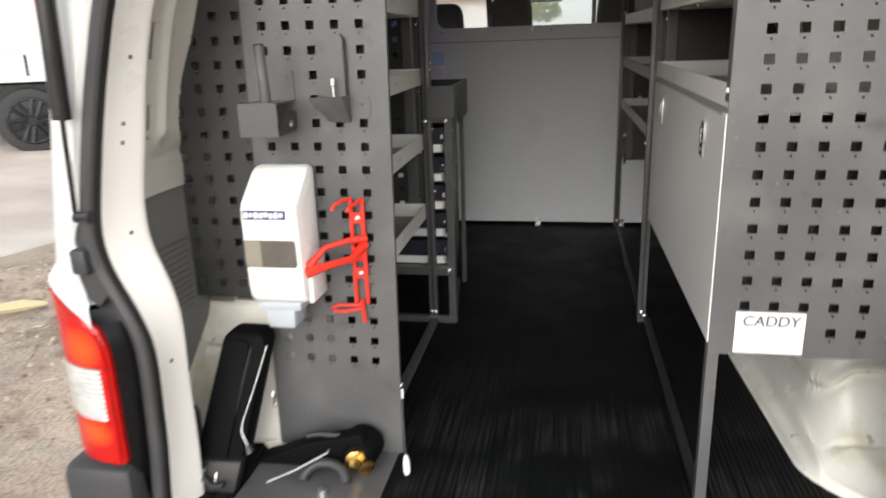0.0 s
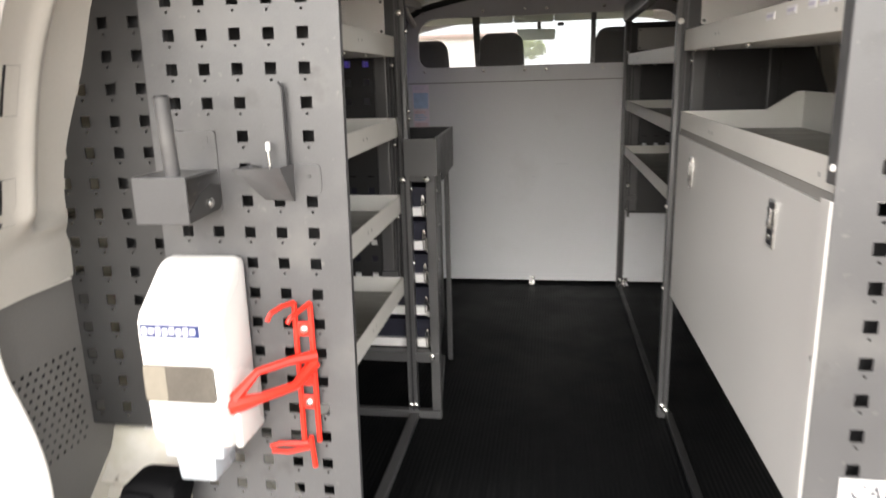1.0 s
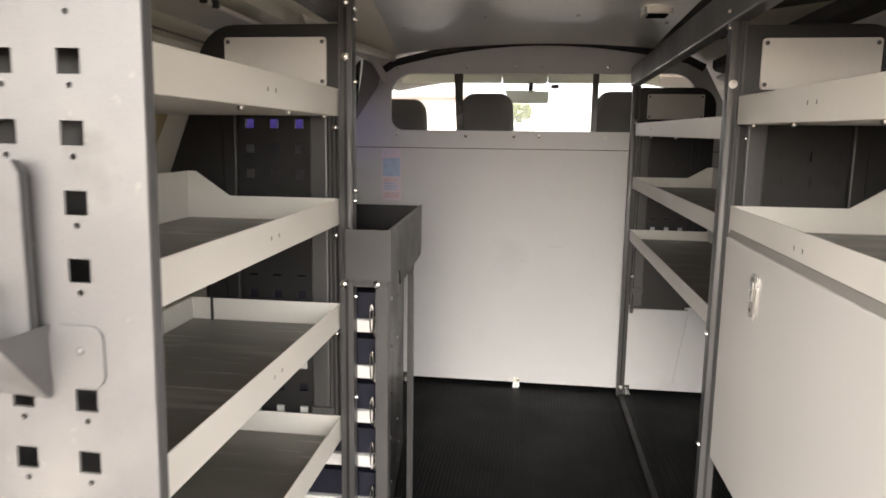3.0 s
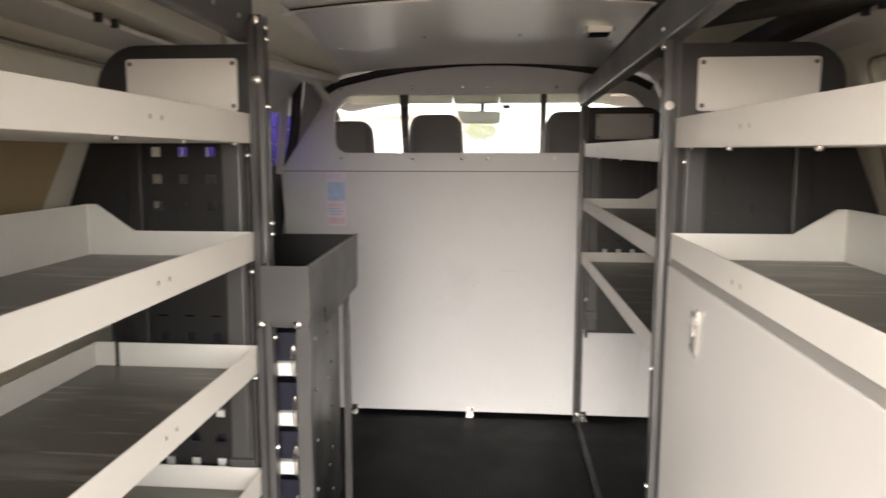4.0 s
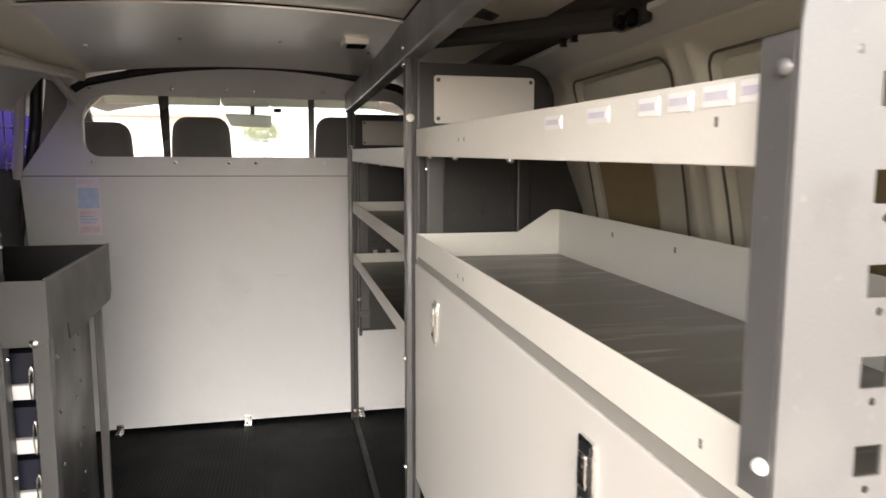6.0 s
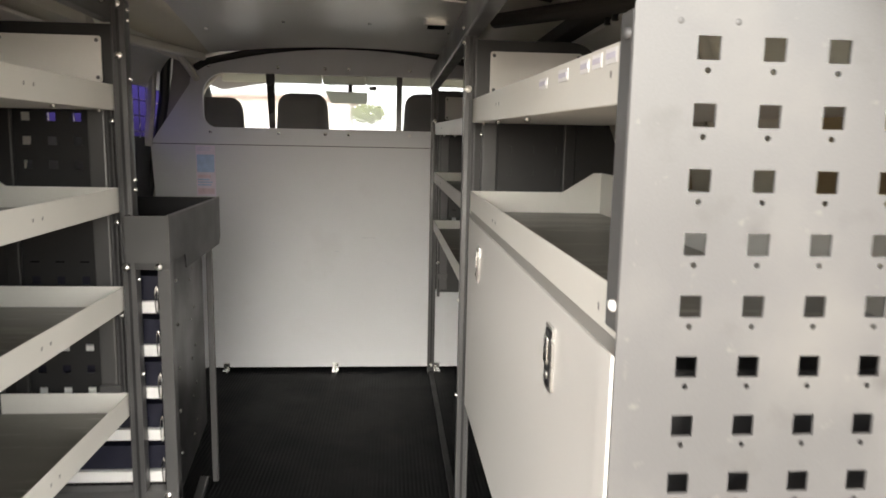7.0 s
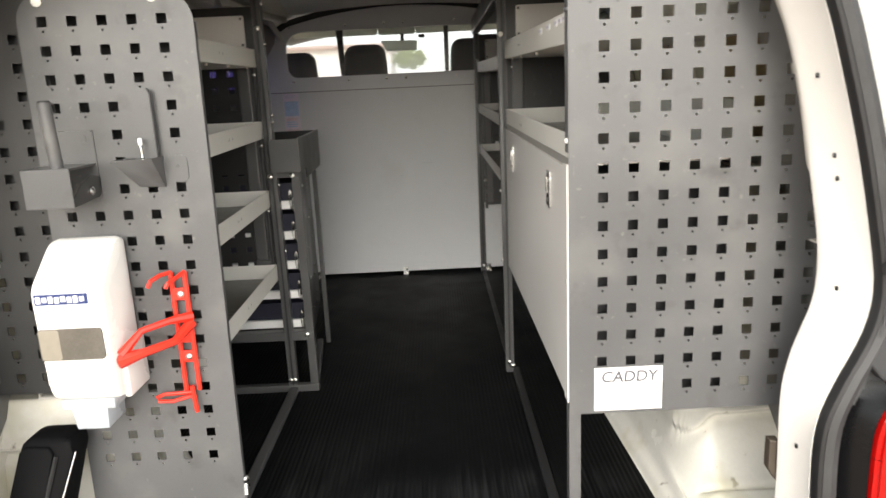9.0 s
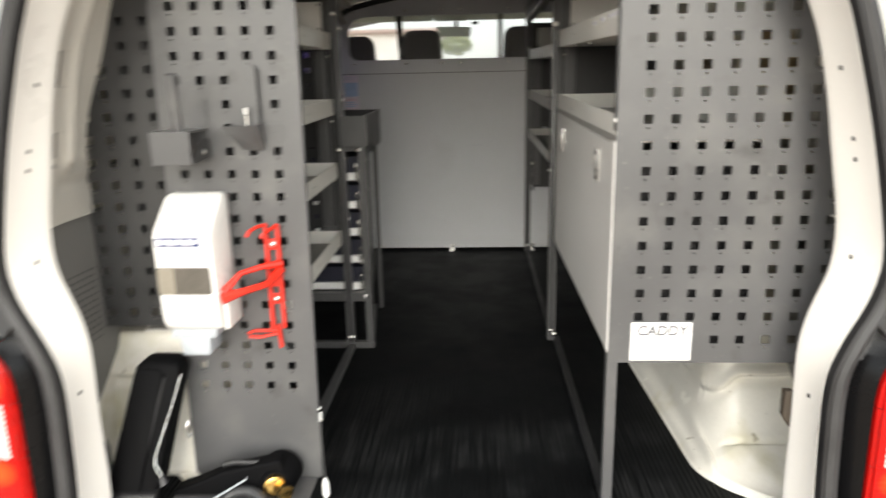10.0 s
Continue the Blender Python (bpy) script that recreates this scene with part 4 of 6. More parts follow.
for x in (-0.53, -0.331):
    b = bmesh.new()
    bolt(b, (x + 0.003, YL, 1.678), (0, -1, 0), 0.009, 0.006)
    part("bolt", b, WHITE_PLASTIC, lp, "white bolt cap", smooth=True)
for z in (0.74, ):
    b = bmesh.new()
    bolt(b, (-0.270, YL + 0.006, z), (1, -0.6, 0), 0.008, 0.006)
    part("bolt", b, ZINC, lp, smooth=True)
# the wing's darker grey stands in for the shade it sits in
wing = thing("perforated_panel", (-0.66, YL + 0.016, 0.95), "grey perforated side panel, darkened for shade, behind the tall tool panel", "tool panel", "perforated tool panels")
sheet(part("sheet", perforated([(-0.535, 0.945), (-0.535, 1.72), (-0.76, 1.72), (-0.775, 1.30), (-0.785, 0.945)][::-1], -0.64 - 2 * PX, 4, 1.471 - 10 * PZ, 14, YL + 0.016), SHADED_STEEL, wing))
part("edge_fold", box(-0.785, -0.535, YL + 0.018, YL + 0.034, 0.945, 0.947), SHADED_STEEL, wing)
part("edge_fold", box(-0.537, -0.535, YL + 0.018, YL + 0.034, 0.948, 1.72), SHADED_STEEL, wing)

rp = thing("perforated_panel", (0.58, YR, 0.913), "wide grey steel tool panel with rows of square holes", "tool panel", "perforated tool panels")
r_out = [(0.372, 0.913), (0.84, 0.913), (0.84, 1.672)] + arc(0.412, 1.632, 0.04, 90, 180, 6)
sheet(part("sheet", perforated(r_out, 0.43, 8, 1.357 - 8 * PZ, 14, YR), GREY_STEEL, rp))
part("flange", box(0.3715, 0.3745, YR + 0.002, YR + 0.027, 1.385, 1.63), GREY_STEEL, rp)
for x, z in ((0.63, 1.637),):
    b = bmesh.new()
    bolt(b, (x, YR, z), (0, -1, 0), 0.007, 0.007)
    part("bolt", b, WHITE_PLASTIC, rp, "white bolt cap", smooth=True)
for x in (0.407, 0.451):
    b = bmesh.new()
    bolt(b, (x, YR, 1.622), (0, -1, 0), 0.003, 0.0015)
    part("screw", b, POST_STEEL, rp, smooth=True)
for z, mat in ((1.613, POST_STEEL), (1.405, WHITE_PLASTIC), (1.162, ZINC)):
    b = bmesh.new()
    bolt(b, (0.371, YR + 0.008, z), (-1, -0.6, 0), 0.0045, 0.004)
    part("bolt", b, mat, rp, smooth=True)

# ---- racking ----
plain_part = part


def lean(s, y, dip=0.022):
    """Shears the racks down towards the rear, and the right one askew, to fit the camera's view."""
    m = Matrix.Identity(4)
    m[2][1], m[2][3] = dip, -dip * y
    if s > 0:
        m[0][1], m[0][3] = -0.010, 0.010 * y
    return m


def shelf(rack, x_front, x_back, y0, y1, z_top, lip=0.05, back=0.0, front=0.0, dip=0.022):
    """One tray shelf: lining, front lip, end lips rising to the back, back wall."""
    s = 1 if x_back > x_front else -1
    lo = z_top - lip

    def part(name, bm, mat, parent, label="", smooth=False):
        bm.transform(lean(s, y1, dip))
        return plain_part(name, bm, mat, parent, label, smooth)
    tray = part("shelf", box(*sorted((x_front + s * 0.003, x_back)), y0, y1, lo, lo + 0.003), LIP_PAINT, rack, "pale painted steel shelf tray")
    part("shelf_lining", box(min(x_front, x_back) + 0.004, max(x_front, x_back) - 0.004, y0 + 0.004, y1 - 0.004, lo + 0.0035, lo + 0.007), SHELF_MAT, tray, "dark ribbed shelf lining")
    xa, xb = sorted((x_front, x_front + s * 0.0025))
    part("front_lip", box(xa, xb, y0, y1, z_top - (front or lip), z_top, 0.0008, seg=1), LIP_PAINT, tray)
    rise = back if back else 0.0
    prof = [(x_front, lo + 0.003), (x_back, lo + 0.003), (x_back, z_top + rise)]
    if rise:
        prof += [(x_back - s * 0.02, z_top + rise), (x_back - s * 0.09, z_top)]
    prof += [(x_front, z_top)]
    part("end_lip", prism(prof, "y", y1 - 0.0025, y1), LIP_PAINT, tray)
    xa, xb = sorted((x_back, x_back - s * 0.0025))
    part("back_lip", box(xa, xb, y0 + 0.003, y1 - 0.003, lo, z_top + rise), LIP_PAINT, tray)
    for yy in (y1 - 0.03, (y0 + y1) / 2, y1 - 0.22):
        b = bmesh.new()
        bolt(b, (x_front + s * 0.02, yy, lo), (0, 0, -1), 0.005, 0.006)
        part("screw", b, ZINC, tray, smooth=True)
    for yy in (y0 + 0.055, y1 - 0.32, y1 - 0.35):
        part("slot", box(*sorted((x_front - s * 0.0006, x_front - s * 0.0002)), yy, yy + 0.0022, z_top - lip * 0.55, z_top - lip * 0.43), POST_STEEL, tray)
    if rise:
        for yy in (y1 - 0.615, y1 - 0.425, y1 - 0.235):
            part("slot", box(*sorted((x_back - s * 0.0034, x_back - s * 0.0028)), yy, yy + 0.004, z_top + rise - 0.028, z_top + rise - 0.020), POST_STEEL, tray)
    return tray


def post(rack, x, y, z0, z1, w=0.026, d=0.03):
    """An upright channel with a fold and a row of bolts."""
    p = part("post", box(x - w / 2, x + w / 2, y, y + d, z0, z1, 0.003), POST_STEEL, rack, "dark grey steel upright", smooth=True)
    # raised dark strip paints the shade of a groove in the channel
    part("groove_shade", box(x - 0.003, x + 0.003, y - 0.0012, y - 0.0002, z0 + 0.02, z1 - 0.02), CABINET_SIDE, p)
    part("edge_strip", box(x - w / 2 - 0.0004, x - w / 2 + 0.003, y - 0.0022, y - 0.0003, z0 + 0.01, z1 - 0.01), POST_STEEL, p)
    part("edge_strip", box(x + w / 2 - 0.003, x + w / 2 + 0.0004, y - 0.0022, y - 0.0003, z0 + 0.01, z1 - 0.01), POST_STEEL, p)
    return p


def heads(rack, pts, axis, r=0.007, mat=ZINC, h=0.006):
    for q in pts:
        b = bmesh.new()
        bolt(b, q, axis, r, h)
        part("bolt", b, mat, rack, smooth=True)


def end_panel(rack, s, y, x_in=0.37, x_out=0.662, plate=True, z_low=0.93):
    """The dark end sheet of a rack with a few square holes and a pale plate screwed on top."""
    x0, x1 = sorted((s * x_in, s * x_out))
    top = rounded(x0, x1, z_low, 1.766, (0, 0, 0.07, 0) if s > 0 else (0, 0, 0, 0.08), 8)
    n = 4
    xa = s * (x_in + 0.087) if s > 0 else s * (x_in + 0.086 + (n - 1) * PX)
    sheet(part("end_panel", perforated(top, xa, n, 0.9866, 14, y, [(i, j) for i in range(n) for j in range(14) if j not in (12, 11, 10, 5, 2, 1, 0) or i == (n - 1 if s > 0 else 0) or (s > 0 and j == 12)], False), DARK_PANEL, rack, "charcoal perforated end panel"))
    if y < 2:
        part("panel_wing", prism([(s * 0.655, 1.63), (s * 0.672, 1.63), (s * 0.732, 1.478), (s * 0.745, 1.40), (s * 0.655, 1.40)], "y", y + 0.0025, y + 0.0045), DARK_PANEL, rack, "charcoal wing closing the gap to the van's side")
    # added dark sheet stands in for the shade behind the holes
    if s > 0:
        part("hole_shade_sheet", box(x0 + 0.06, x1 - 0.03, y + 0.007, y + 0.009, 1.39, 1.60), DARK_PANEL, rack, "dark sheet standing in for shade behind the holes")
    for zz in (1.273, 1.565 - 0.14):
        for k in range(3):
            xs = s * (x_in + 0.086 + k * PX)
            part("slot", box(xs - 0.009, xs + 0.009, y - 0.0018, y - 0.0012, zz - 0.0015, zz + 0.0015), VOID, rack)
    part("fold", box(s * x_in + (0 if s > 0 else -0.036) + s * 0.026, s * x_in + (0.036 if s > 0 else 0) + s * 0.026, y - 0.012, y - 0.0015, z_low, 1.60, 0.004), POST_STEEL, rack)
    part("fold", box(s * x_out - (0.03 if s > 0 else 0) - s * 0.05, s * x_out + (0.0 if s > 0 else 0.03) - s * 0.05, y - 0.012, y - 0.0015, z_low, 1.60, 0.004), DARK_PANEL, rack)
    for zz in (1.03, 1.235, 1.445):
        a, b = sorted((s * (x_in + 0.016), s * (x_in + 0.062)))
        part("shelf_bracket", box(a, b, y - 0.022, y - 0.0125, zz - 0.05, zz - 0.026, 0.002), POST_STEEL, rack)
    if plate:
        a, b = sorted((s * (x_in + (0.041 if s > 0 else 0.027)), s * (x_in + (0.246 if s > 0 else 0.232))))
        pl = part("cover_plate", prism(rounded(a, b, 1.649, 1.741, 0.006), "y", y - 0.009, y - 0.004, 0.001), DOOR_PAINT, rack, "pale screwed-on cover plate")
        for x in (a + 0.008, b - 0.008):
            for z in (1.658, 1.732):
                bb = bmesh.new()
                bolt(bb, (x, y - 0.009, z), (0, -1, 0), 0.004, 0.002)
                part("screw", bb, POST_STEEL, pl, smooth=True)


# left rack
XL = -0.37
lr = thing("racking", (-0.52, 0.7, FLOOR), "dark steel van racking with four pale empty tray shelves", "racking", "van racks")
for z, lift in ((1.643, 0), (1.434, 0.048), (1.224, 0), (0.988, 0)):
    shelf(lr, XL, -0.685, YL + 0.045, 1.12, z, 0.051, back=lift, dip=0.011 if z > 1.6 else 0.022)
post(lr, -0.352, 1.105, FLOOR, 1.81, 0.026)
post(lr, -0.385, 1.125, 0.95, 1.62, 0.012, 0.02)
end_panel(lr, -1, 1.14)
part("foot_rail", box(-0.362, -0.335, YL + 0.005, 1.12, FLOOR, FLOOR + 0.018, 0.003), POST_STEEL, lr, "floor rail")
part("top_rail", box(-0.395, -0.366, YL + 0.01, 1.135, 1.768, 1.85, 0.004), POST_STEEL, lr, "top rail")
heads(lr, [(-0.366, y, 1.797) for y in (1.06, 0.96)], (1, 0, 0), 0.006)
heads(lr, [(-0.358, 1.105, 1.267), (-0.352, 1.105, 1.80), (-0.345, 1.105, 0.60), (-0.358, 1.105, 0.60), (-0.352, 1.105, 1.70)], (0, -1, 0), 0.008)
heads(lr, [(-0.339, 1.12, z) for z in (1.79, 1.77, 1.655, 1.45, 1.43, 1.24, 1.03)], (1, 0, 0), 0.005)
heads(lr, [(-0.379, 1.125, z) for z in (1.57, 1.36, 1.16)], (0, -1, 0), 0.006)

# unseen dark sheet, added so the tool panel's holes look dark
part("hole_darkening_sheet", box(-0.70, -0.31, YL + 0.037, YL + 0.040, 1.0, 1.66), DARK_PANEL, lr, "dark sheet added behind the tool panel to darken its holes")

# right rear rack with flap cabinet
XR = 0.372
rr = thing("racking", (0.55, 0.7, FLOOR), "dark steel van racking with pale tray shelves over a flap locker", "racking", "van racks")
shelf(rr, XR, 0.665, YR + 0.02, 1.165, 1.636, 0.051)
shelf(rr, XR, 0.67, YR + 0.02, 1.165, 1.4350, 0.053, back=0.044, front=0.043)
post(rr, 0.367, 1.175, FLOOR, 1.81, 0.026)
post(rr, 0.402, 1.185, 0.95, 1.62, 0.012, 0.02)
part("front_leg", box(0.372, 0.394, YR + 0.006, YR + 0.028, FLOOR, 0.93, 0.0015), GREY_STEEL, rr, "plain grey steel leg")
end_panel(rr, 1, 1.19)
part("foot_rail", box(0.376, 0.397, YR, 1.19, FLOOR, FLOOR + 0.015, 0.003), DARK_PANEL, rr, "dark floor rail")
part("top_rail", box(0.352, 0.386, YR + 0.01, 2.52, 1.77, 1.84, 0.004), POST_STEEL, rr, "top rail")
heads(rr, [(0.362, 1.175, 1.658), (0.372, 1.175, 1.80)], (0, -1, 0), 0.008, WHITE_PLASTIC)
heads(rr, [(0.377, 1.175, 0.585), (0.366, 1.172, 0.60)], (0, -1, 0), 0.008)
heads(rr, [(0.396, 1.185, z) for z in (1.56, 1.36)], (0, -1, 0), 0.006)
heads(rr, [(0.354, 1.19, z) for z in (1.79, 1.76, 1.18, 0.95)], (-1, 0, 0), 0.005)

cab = thing("locker", (0.55, 0.66, 0.93), "pale grey flap-front locker with two chrome latches under the shelf", "locker")
def leaning(name, bm, mat, parent, label="", smooth=False):
    bm.transform(lean(1, 1.17))
    return plain_part(name, bm, mat, parent, label, smooth)


leaning("body", box(0.391, 0.66, YR + 0.03, 1.165, 0.935, 1.365), DARK_PANEL, cab)
# mid grey puts the shade under the lip into this recessed strip
leaning("top_strip", box(0.3735, 0.386, YR + 0.02, 1.17, 1.3765, 1.3912), STRIP_GREY, cab)
plain_part("door_edge", box(0.3685, 0.3712, YR - 0.001, YR + 0.03, 0.936, 1.366, 0.0008), DOOR_PAINT, cab, "bright white door edge")
leaning("flap_door", box(0.370, 0.389, YR + 0.006, 1.168, 0.935, 1.3760, 0.0015), DOOR_PAINT, cab, "pale painted flap door")


def latch(y, z, dish):
    """A narrow recessed paddle latch: dark dish, chrome rim, paddle and keyway."""
    la = leaning("latch", prism(rounded(y - 0.015, y + 0.015, z - 0.075, z, 0.004), "x", 0.3665, 0.3698), ZINC, cab, "chrome paddle latch", smooth=True)
    leaning("dish", prism(rounded(y - 0.011, y + 0.011, z - 0.07, z - 0.005, 0.003), "x", 0.3652, 0.3662), dish, la)
    leaning("paddle", prism(rounded(y - 0.008, y + 0.008, z - 0.045, z - 0.012, 0.003), "x", 0.3625, 0.365, 0.0008), ZINC, la, smooth=True)
    b = bmesh.new()
    bolt(b, (0.365, y, z - 0.058), (-1, 0, 0), 0.005, 0.003)
    leaning("keyway", b, ZINC, la, smooth=True)


latch(0.986, 1.341, STRIP_GREY)
latch(0.392, 1.348, BLACK_PLASTIC)

# shelf labels
for y, w in ((0.490, 0.040), (0.3965, 0.039), (0.317, 0.028), (0.278, 0.028), (0.2385, 0.029), (0.205, 0.025)):
    z = 1.606 + 0.022 * (1.17 - y)
    la = thing("shelf_label", (XR - 0.001, y, z), "small white printed label on the top shelf's lip", "label", "shelf labels")
    leaning("paper", box(XR - 0.0012, XR - 0.0004, y - w / 2, y + w / 2, z - 0.0064, z + 0.0064), LABEL_WHITE, la)
    leaning("text_bar", box(XR - 0.002, XR - 0.0014, y - w * 0.40, y + w * 0.40, z - 0.0022, z + 0.0026), LABEL_INK, la)

# pale scuffs on the tray lining and the bulkhead
for k, (x, y, w, d) in enumerate(((0.495, 0.592, 0.022, 0.007), (0.503, 0.588, 0.016, 0.004), (0.490, 0.582, 0.008, 0.010), (0.524, 0.388, 0.022, 0.003), (0.56, 1.05, 0.012, 0.02), (0.50, 0.47, 0.006, 0.006))):
    rnd = random.Random(k)
    bm = bmesh.new()
    ring = [(x + w / 2 * math.cos(a) * rnd.uniform(0.5, 1), y + d / 2 * math.sin(a) * rnd.uniform(0.4, 1)) for a in [2 * math.pi * q / 11 for q in range(11)]]
    bm.faces.new([bm.verts.new((px, py, 1.3885 + 0.022 * (py - 1.165))) for px, py in ring])
    single("scuff", bm, PAPER, "small pale scuff on the dark shelf lining", "scuff", "shelf scuffs")
for x, z, w in ((-0.035, 1.085, 0.018), (0.1, 1.145, 0.06), (-0.3, 1.12, 0.01)):
    single("scratch", box(x - w / 2, x + w / 2, BULK - 0.0009, BULK - 0.0003, z, z + 0.0025), PALE_INK, "faint grey scratch on the bulkhead", "scratch", "bulkhead scratches")

# right front rack
fr = thing("racking", (0.55, 1.85, FLOOR), "dark steel van racking with three pale narrow shelves by the bulkhead", "racking", "van racks")
for z, l in ((1.632, 0.046), (1.433, 0.042), (1.234, 0.042)):
    shelf(fr, XR, 0.66, 1.225, 2.47, z, l, back=0.04 if z < 1.5 and z > 1.3 else 0)
post(fr, 0.372, 2.49, FLOOR, 1.83, 0.028)
post(fr, 0.40, 2.5, 0.9, 1.62, 0.012, 0.02)
end_panel(fr, 1, 2.515, 0.375, 0.665, True, 0.93)
part("lower_panel", box(0.40, 0.60, 2.505, 2.514, 0.92, 1.16), DARK_PANEL, fr)
part("foot_rail", box(0.365, 0.383, 1.21, 2.5, FLOOR, FLOOR + 0.012, 0.003), RUBBER, fr, "floor rail")
heads(fr, [(0.372, 2.49, 0.60), (0.372, 2.49, 1.64), (0.395, 2.5, 1.2), (0.395, 2.5, 1.05)], (0, -1, 0), 0.008)

# ---- drawer cabinet ----
dc = thing("drawer_cabinet", (-0.45, 1.3, FLOOR), "anthracite cabinet of five white shallow drawers with an open top bin", "drawer cabinet")
for x in (-0.283,):
    part("leg", box(x - 0.013, x + 0.013, 1.108, 1.134, FLOOR, 1.278, 0.002), POST_STEEL, dc, "grey steel upright")
bm = box(-0.276, -0.2735, 1.135, 1.54, 0.745, 1.28)
for v in bm.verts:
    v.co.x -= 0.12 * (v.co.y - 1.135)
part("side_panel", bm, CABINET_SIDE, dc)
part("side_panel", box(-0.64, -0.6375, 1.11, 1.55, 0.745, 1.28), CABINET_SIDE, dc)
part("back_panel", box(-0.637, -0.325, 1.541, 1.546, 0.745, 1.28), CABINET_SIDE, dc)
part("leg", box(-0.314, -0.298, 1.547, 1.562, FLOOR, 1.249, 0.002), POST_STEEL, dc, "grey steel rear upright")
part("top_rail", box(-0.34, -0.27, 1.106, 1.12, 1.262, 1.279, 0.002), POST_STEEL, dc)
part("bottom_rail", box(-0.63, -0.27, 1.106, 1.14, 0.735, 0.765, 0.003), POST_STEEL, dc)
part("base_rail", box(-0.63, -0.268, 1.10, 1.125, FLOOR, FLOOR + 0.024, 0.003), POST_STEEL, dc)
bm = box(-0.296, -0.272, 1.125, 1.546, FLOOR, FLOOR + 0.02, 0.003)
for v in bm.verts:
    v.co.x -= 0.125 * (v.co.y - 1.125)
part("base_rail", bm, POST_STEEL, dc)
for k, z in enumerate((1.159, 1.061, 0.964, 0.866, 0.767)):
    bm = box(-0.607, -0.297, 1.162, 1.54, z - 0.004, z + 0.08)
    for v in bm.verts:
        v.co.x -= 0.12 * (v.co.y - 1.162) if v.co.x > -0.4 else 0
    d = part("drawer", bm, NAVY, dc, "navy drawer with a white grip strip")
    part("drawer_front", box(-0.607, -0.309, 1.146, 1.161, z, z + 0.026, 0.002), WHITE_DRAWER, d, "white grip strip")
    part("latch_spring", tube([(-0.311 + 0.0035 * math.cos(a), 1.141, z + 0.030 + 0.030 * math.sin(a)) for a in [2 * math.pi * q / 12 for q in range(13)]], 0.0015, 6), ZINC, d, smooth=True)
    part("latch_plate", box(-0.308, -0.302, 1.143, 1.148, z - 0.006, z + 0.035, 0.001), ZINC, d)
heads(dc, [(-0.292, 1.108, 1.268), (-0.292, 1.108, 0.754)], (0, -1, 0), 0.008)
for z in (1.2, 1.1, 1.0, 0.9, 0.8):
    heads(dc, [(-0.275, 1.16, z + 0.03), (-0.297, 1.33, z), (-0.303, 1.38, z + 0.02)], (1, 0, 0), 0.004, h=0.003)
tb = thing("storage_bin", (-0.43, 1.35, 1.282), "open anthracite steel bin on top of the drawer cabinet", "bin")
plan = [(-0.345, 1.072), (-0.257, 1.072), (-0.290, 1.618), (-0.60, 1.618), (-0.60, 1.15), (-0.345, 1.15)]
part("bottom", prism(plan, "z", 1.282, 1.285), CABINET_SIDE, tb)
# front face coloured lighter than the bin's sides
part("front", box(-0.345, -0.257, 1.070, 1.0725, 1.282, 1.38), POST_STEEL, tb, "lighter grey front face")
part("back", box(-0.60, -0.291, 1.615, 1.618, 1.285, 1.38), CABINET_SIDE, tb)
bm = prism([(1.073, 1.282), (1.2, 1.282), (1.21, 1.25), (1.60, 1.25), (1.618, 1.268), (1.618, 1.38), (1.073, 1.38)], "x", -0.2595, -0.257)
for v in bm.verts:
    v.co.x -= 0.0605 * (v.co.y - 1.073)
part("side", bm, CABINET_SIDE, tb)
bm = box(-0.261, -0.2562, 1.07, 1.618, 1.379, 1.3825)
for v in bm.verts:
    v.co.x -= 0.0605 * (v.co.y - 1.073)
part("rim", bm, GREY_STEEL, tb, "paler grey rim")
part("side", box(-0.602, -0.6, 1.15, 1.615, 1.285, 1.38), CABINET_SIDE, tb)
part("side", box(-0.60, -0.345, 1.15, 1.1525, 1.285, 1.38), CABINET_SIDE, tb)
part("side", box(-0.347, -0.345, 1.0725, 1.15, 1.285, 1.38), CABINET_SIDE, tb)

# ---- things on the left tool panel ----
di = thing("soap_dispenser", (-0.5, YL, 0.975), "white plastic hand cleaner dispenser with a smoked level window", "dispenser")
prof = [(0.178, 0.978), (0.165, 1.01), (0.160, 1.178), (0.163, 1.196), (0.236, 1.257), (0.252, 1.263), (YL - 0.002, 1.263), (YL - 0.002, 0.978)]
part("body", prism(prof, "x", -0.562, -0.434, 0.013), WHITE_PLASTIC, di, smooth=True)
part("level_window", prism(rounded(-0.557, -0.445, 1.064, 1.122, 0.006), "y", 0.1592, 0.1645), SMOKED, di, "smoked brown level window")
# thin tan plate that makes the window's left part paler
part("window_patch", prism(rounded(-0.555, -0.520, 1.065, 1.121, 0.005), "y", 0.1586, 0.1591), material("pale tan patch", (0.26, 0.235, 0.19), 0.2), di, "paler left part of the window")
part("side_lug", box(-0.4385, -0.425, 0.19, 0.275, 0.975, 1.07, 0.005), WHITE_PLASTIC, di, smooth=True)
part("nozzle_collar", box(-0.550, -0.452, 0.178, 0.255, 0.960, 0.980, 0.004), FROSTED, di, "frosted grey collar", smooth=True)
part("nozzle", prism([(-0.535, 0.962), (-0.468, 0.962), (-0.470, 0.920), (-0.530, 0.920)], "y", 0.18, 0.25, 0.004), FROSTED, di, "frosted grey nozzle", smooth=True)
part("badge", box(-0.552, -0.460, 0.1594, 0.1622, 1.166, 1.185), BLUE_INK, di, "blue printed badge")
for k in range(8):
    x = -0.549 + k * 0.0108
    part("badge_bar", box(x, x + 0.0078, 0.1585, 0.1593, 1.1695 + 0.002 * (k % 3 == 1), 1.1815 - 0.0015 * (k % 2)), LABEL_WHITE, di)
part("text_bar", box(-0.54, -0.485, 0.1600, 0.1612, 1.150, 1.153), PALE_INK, di)

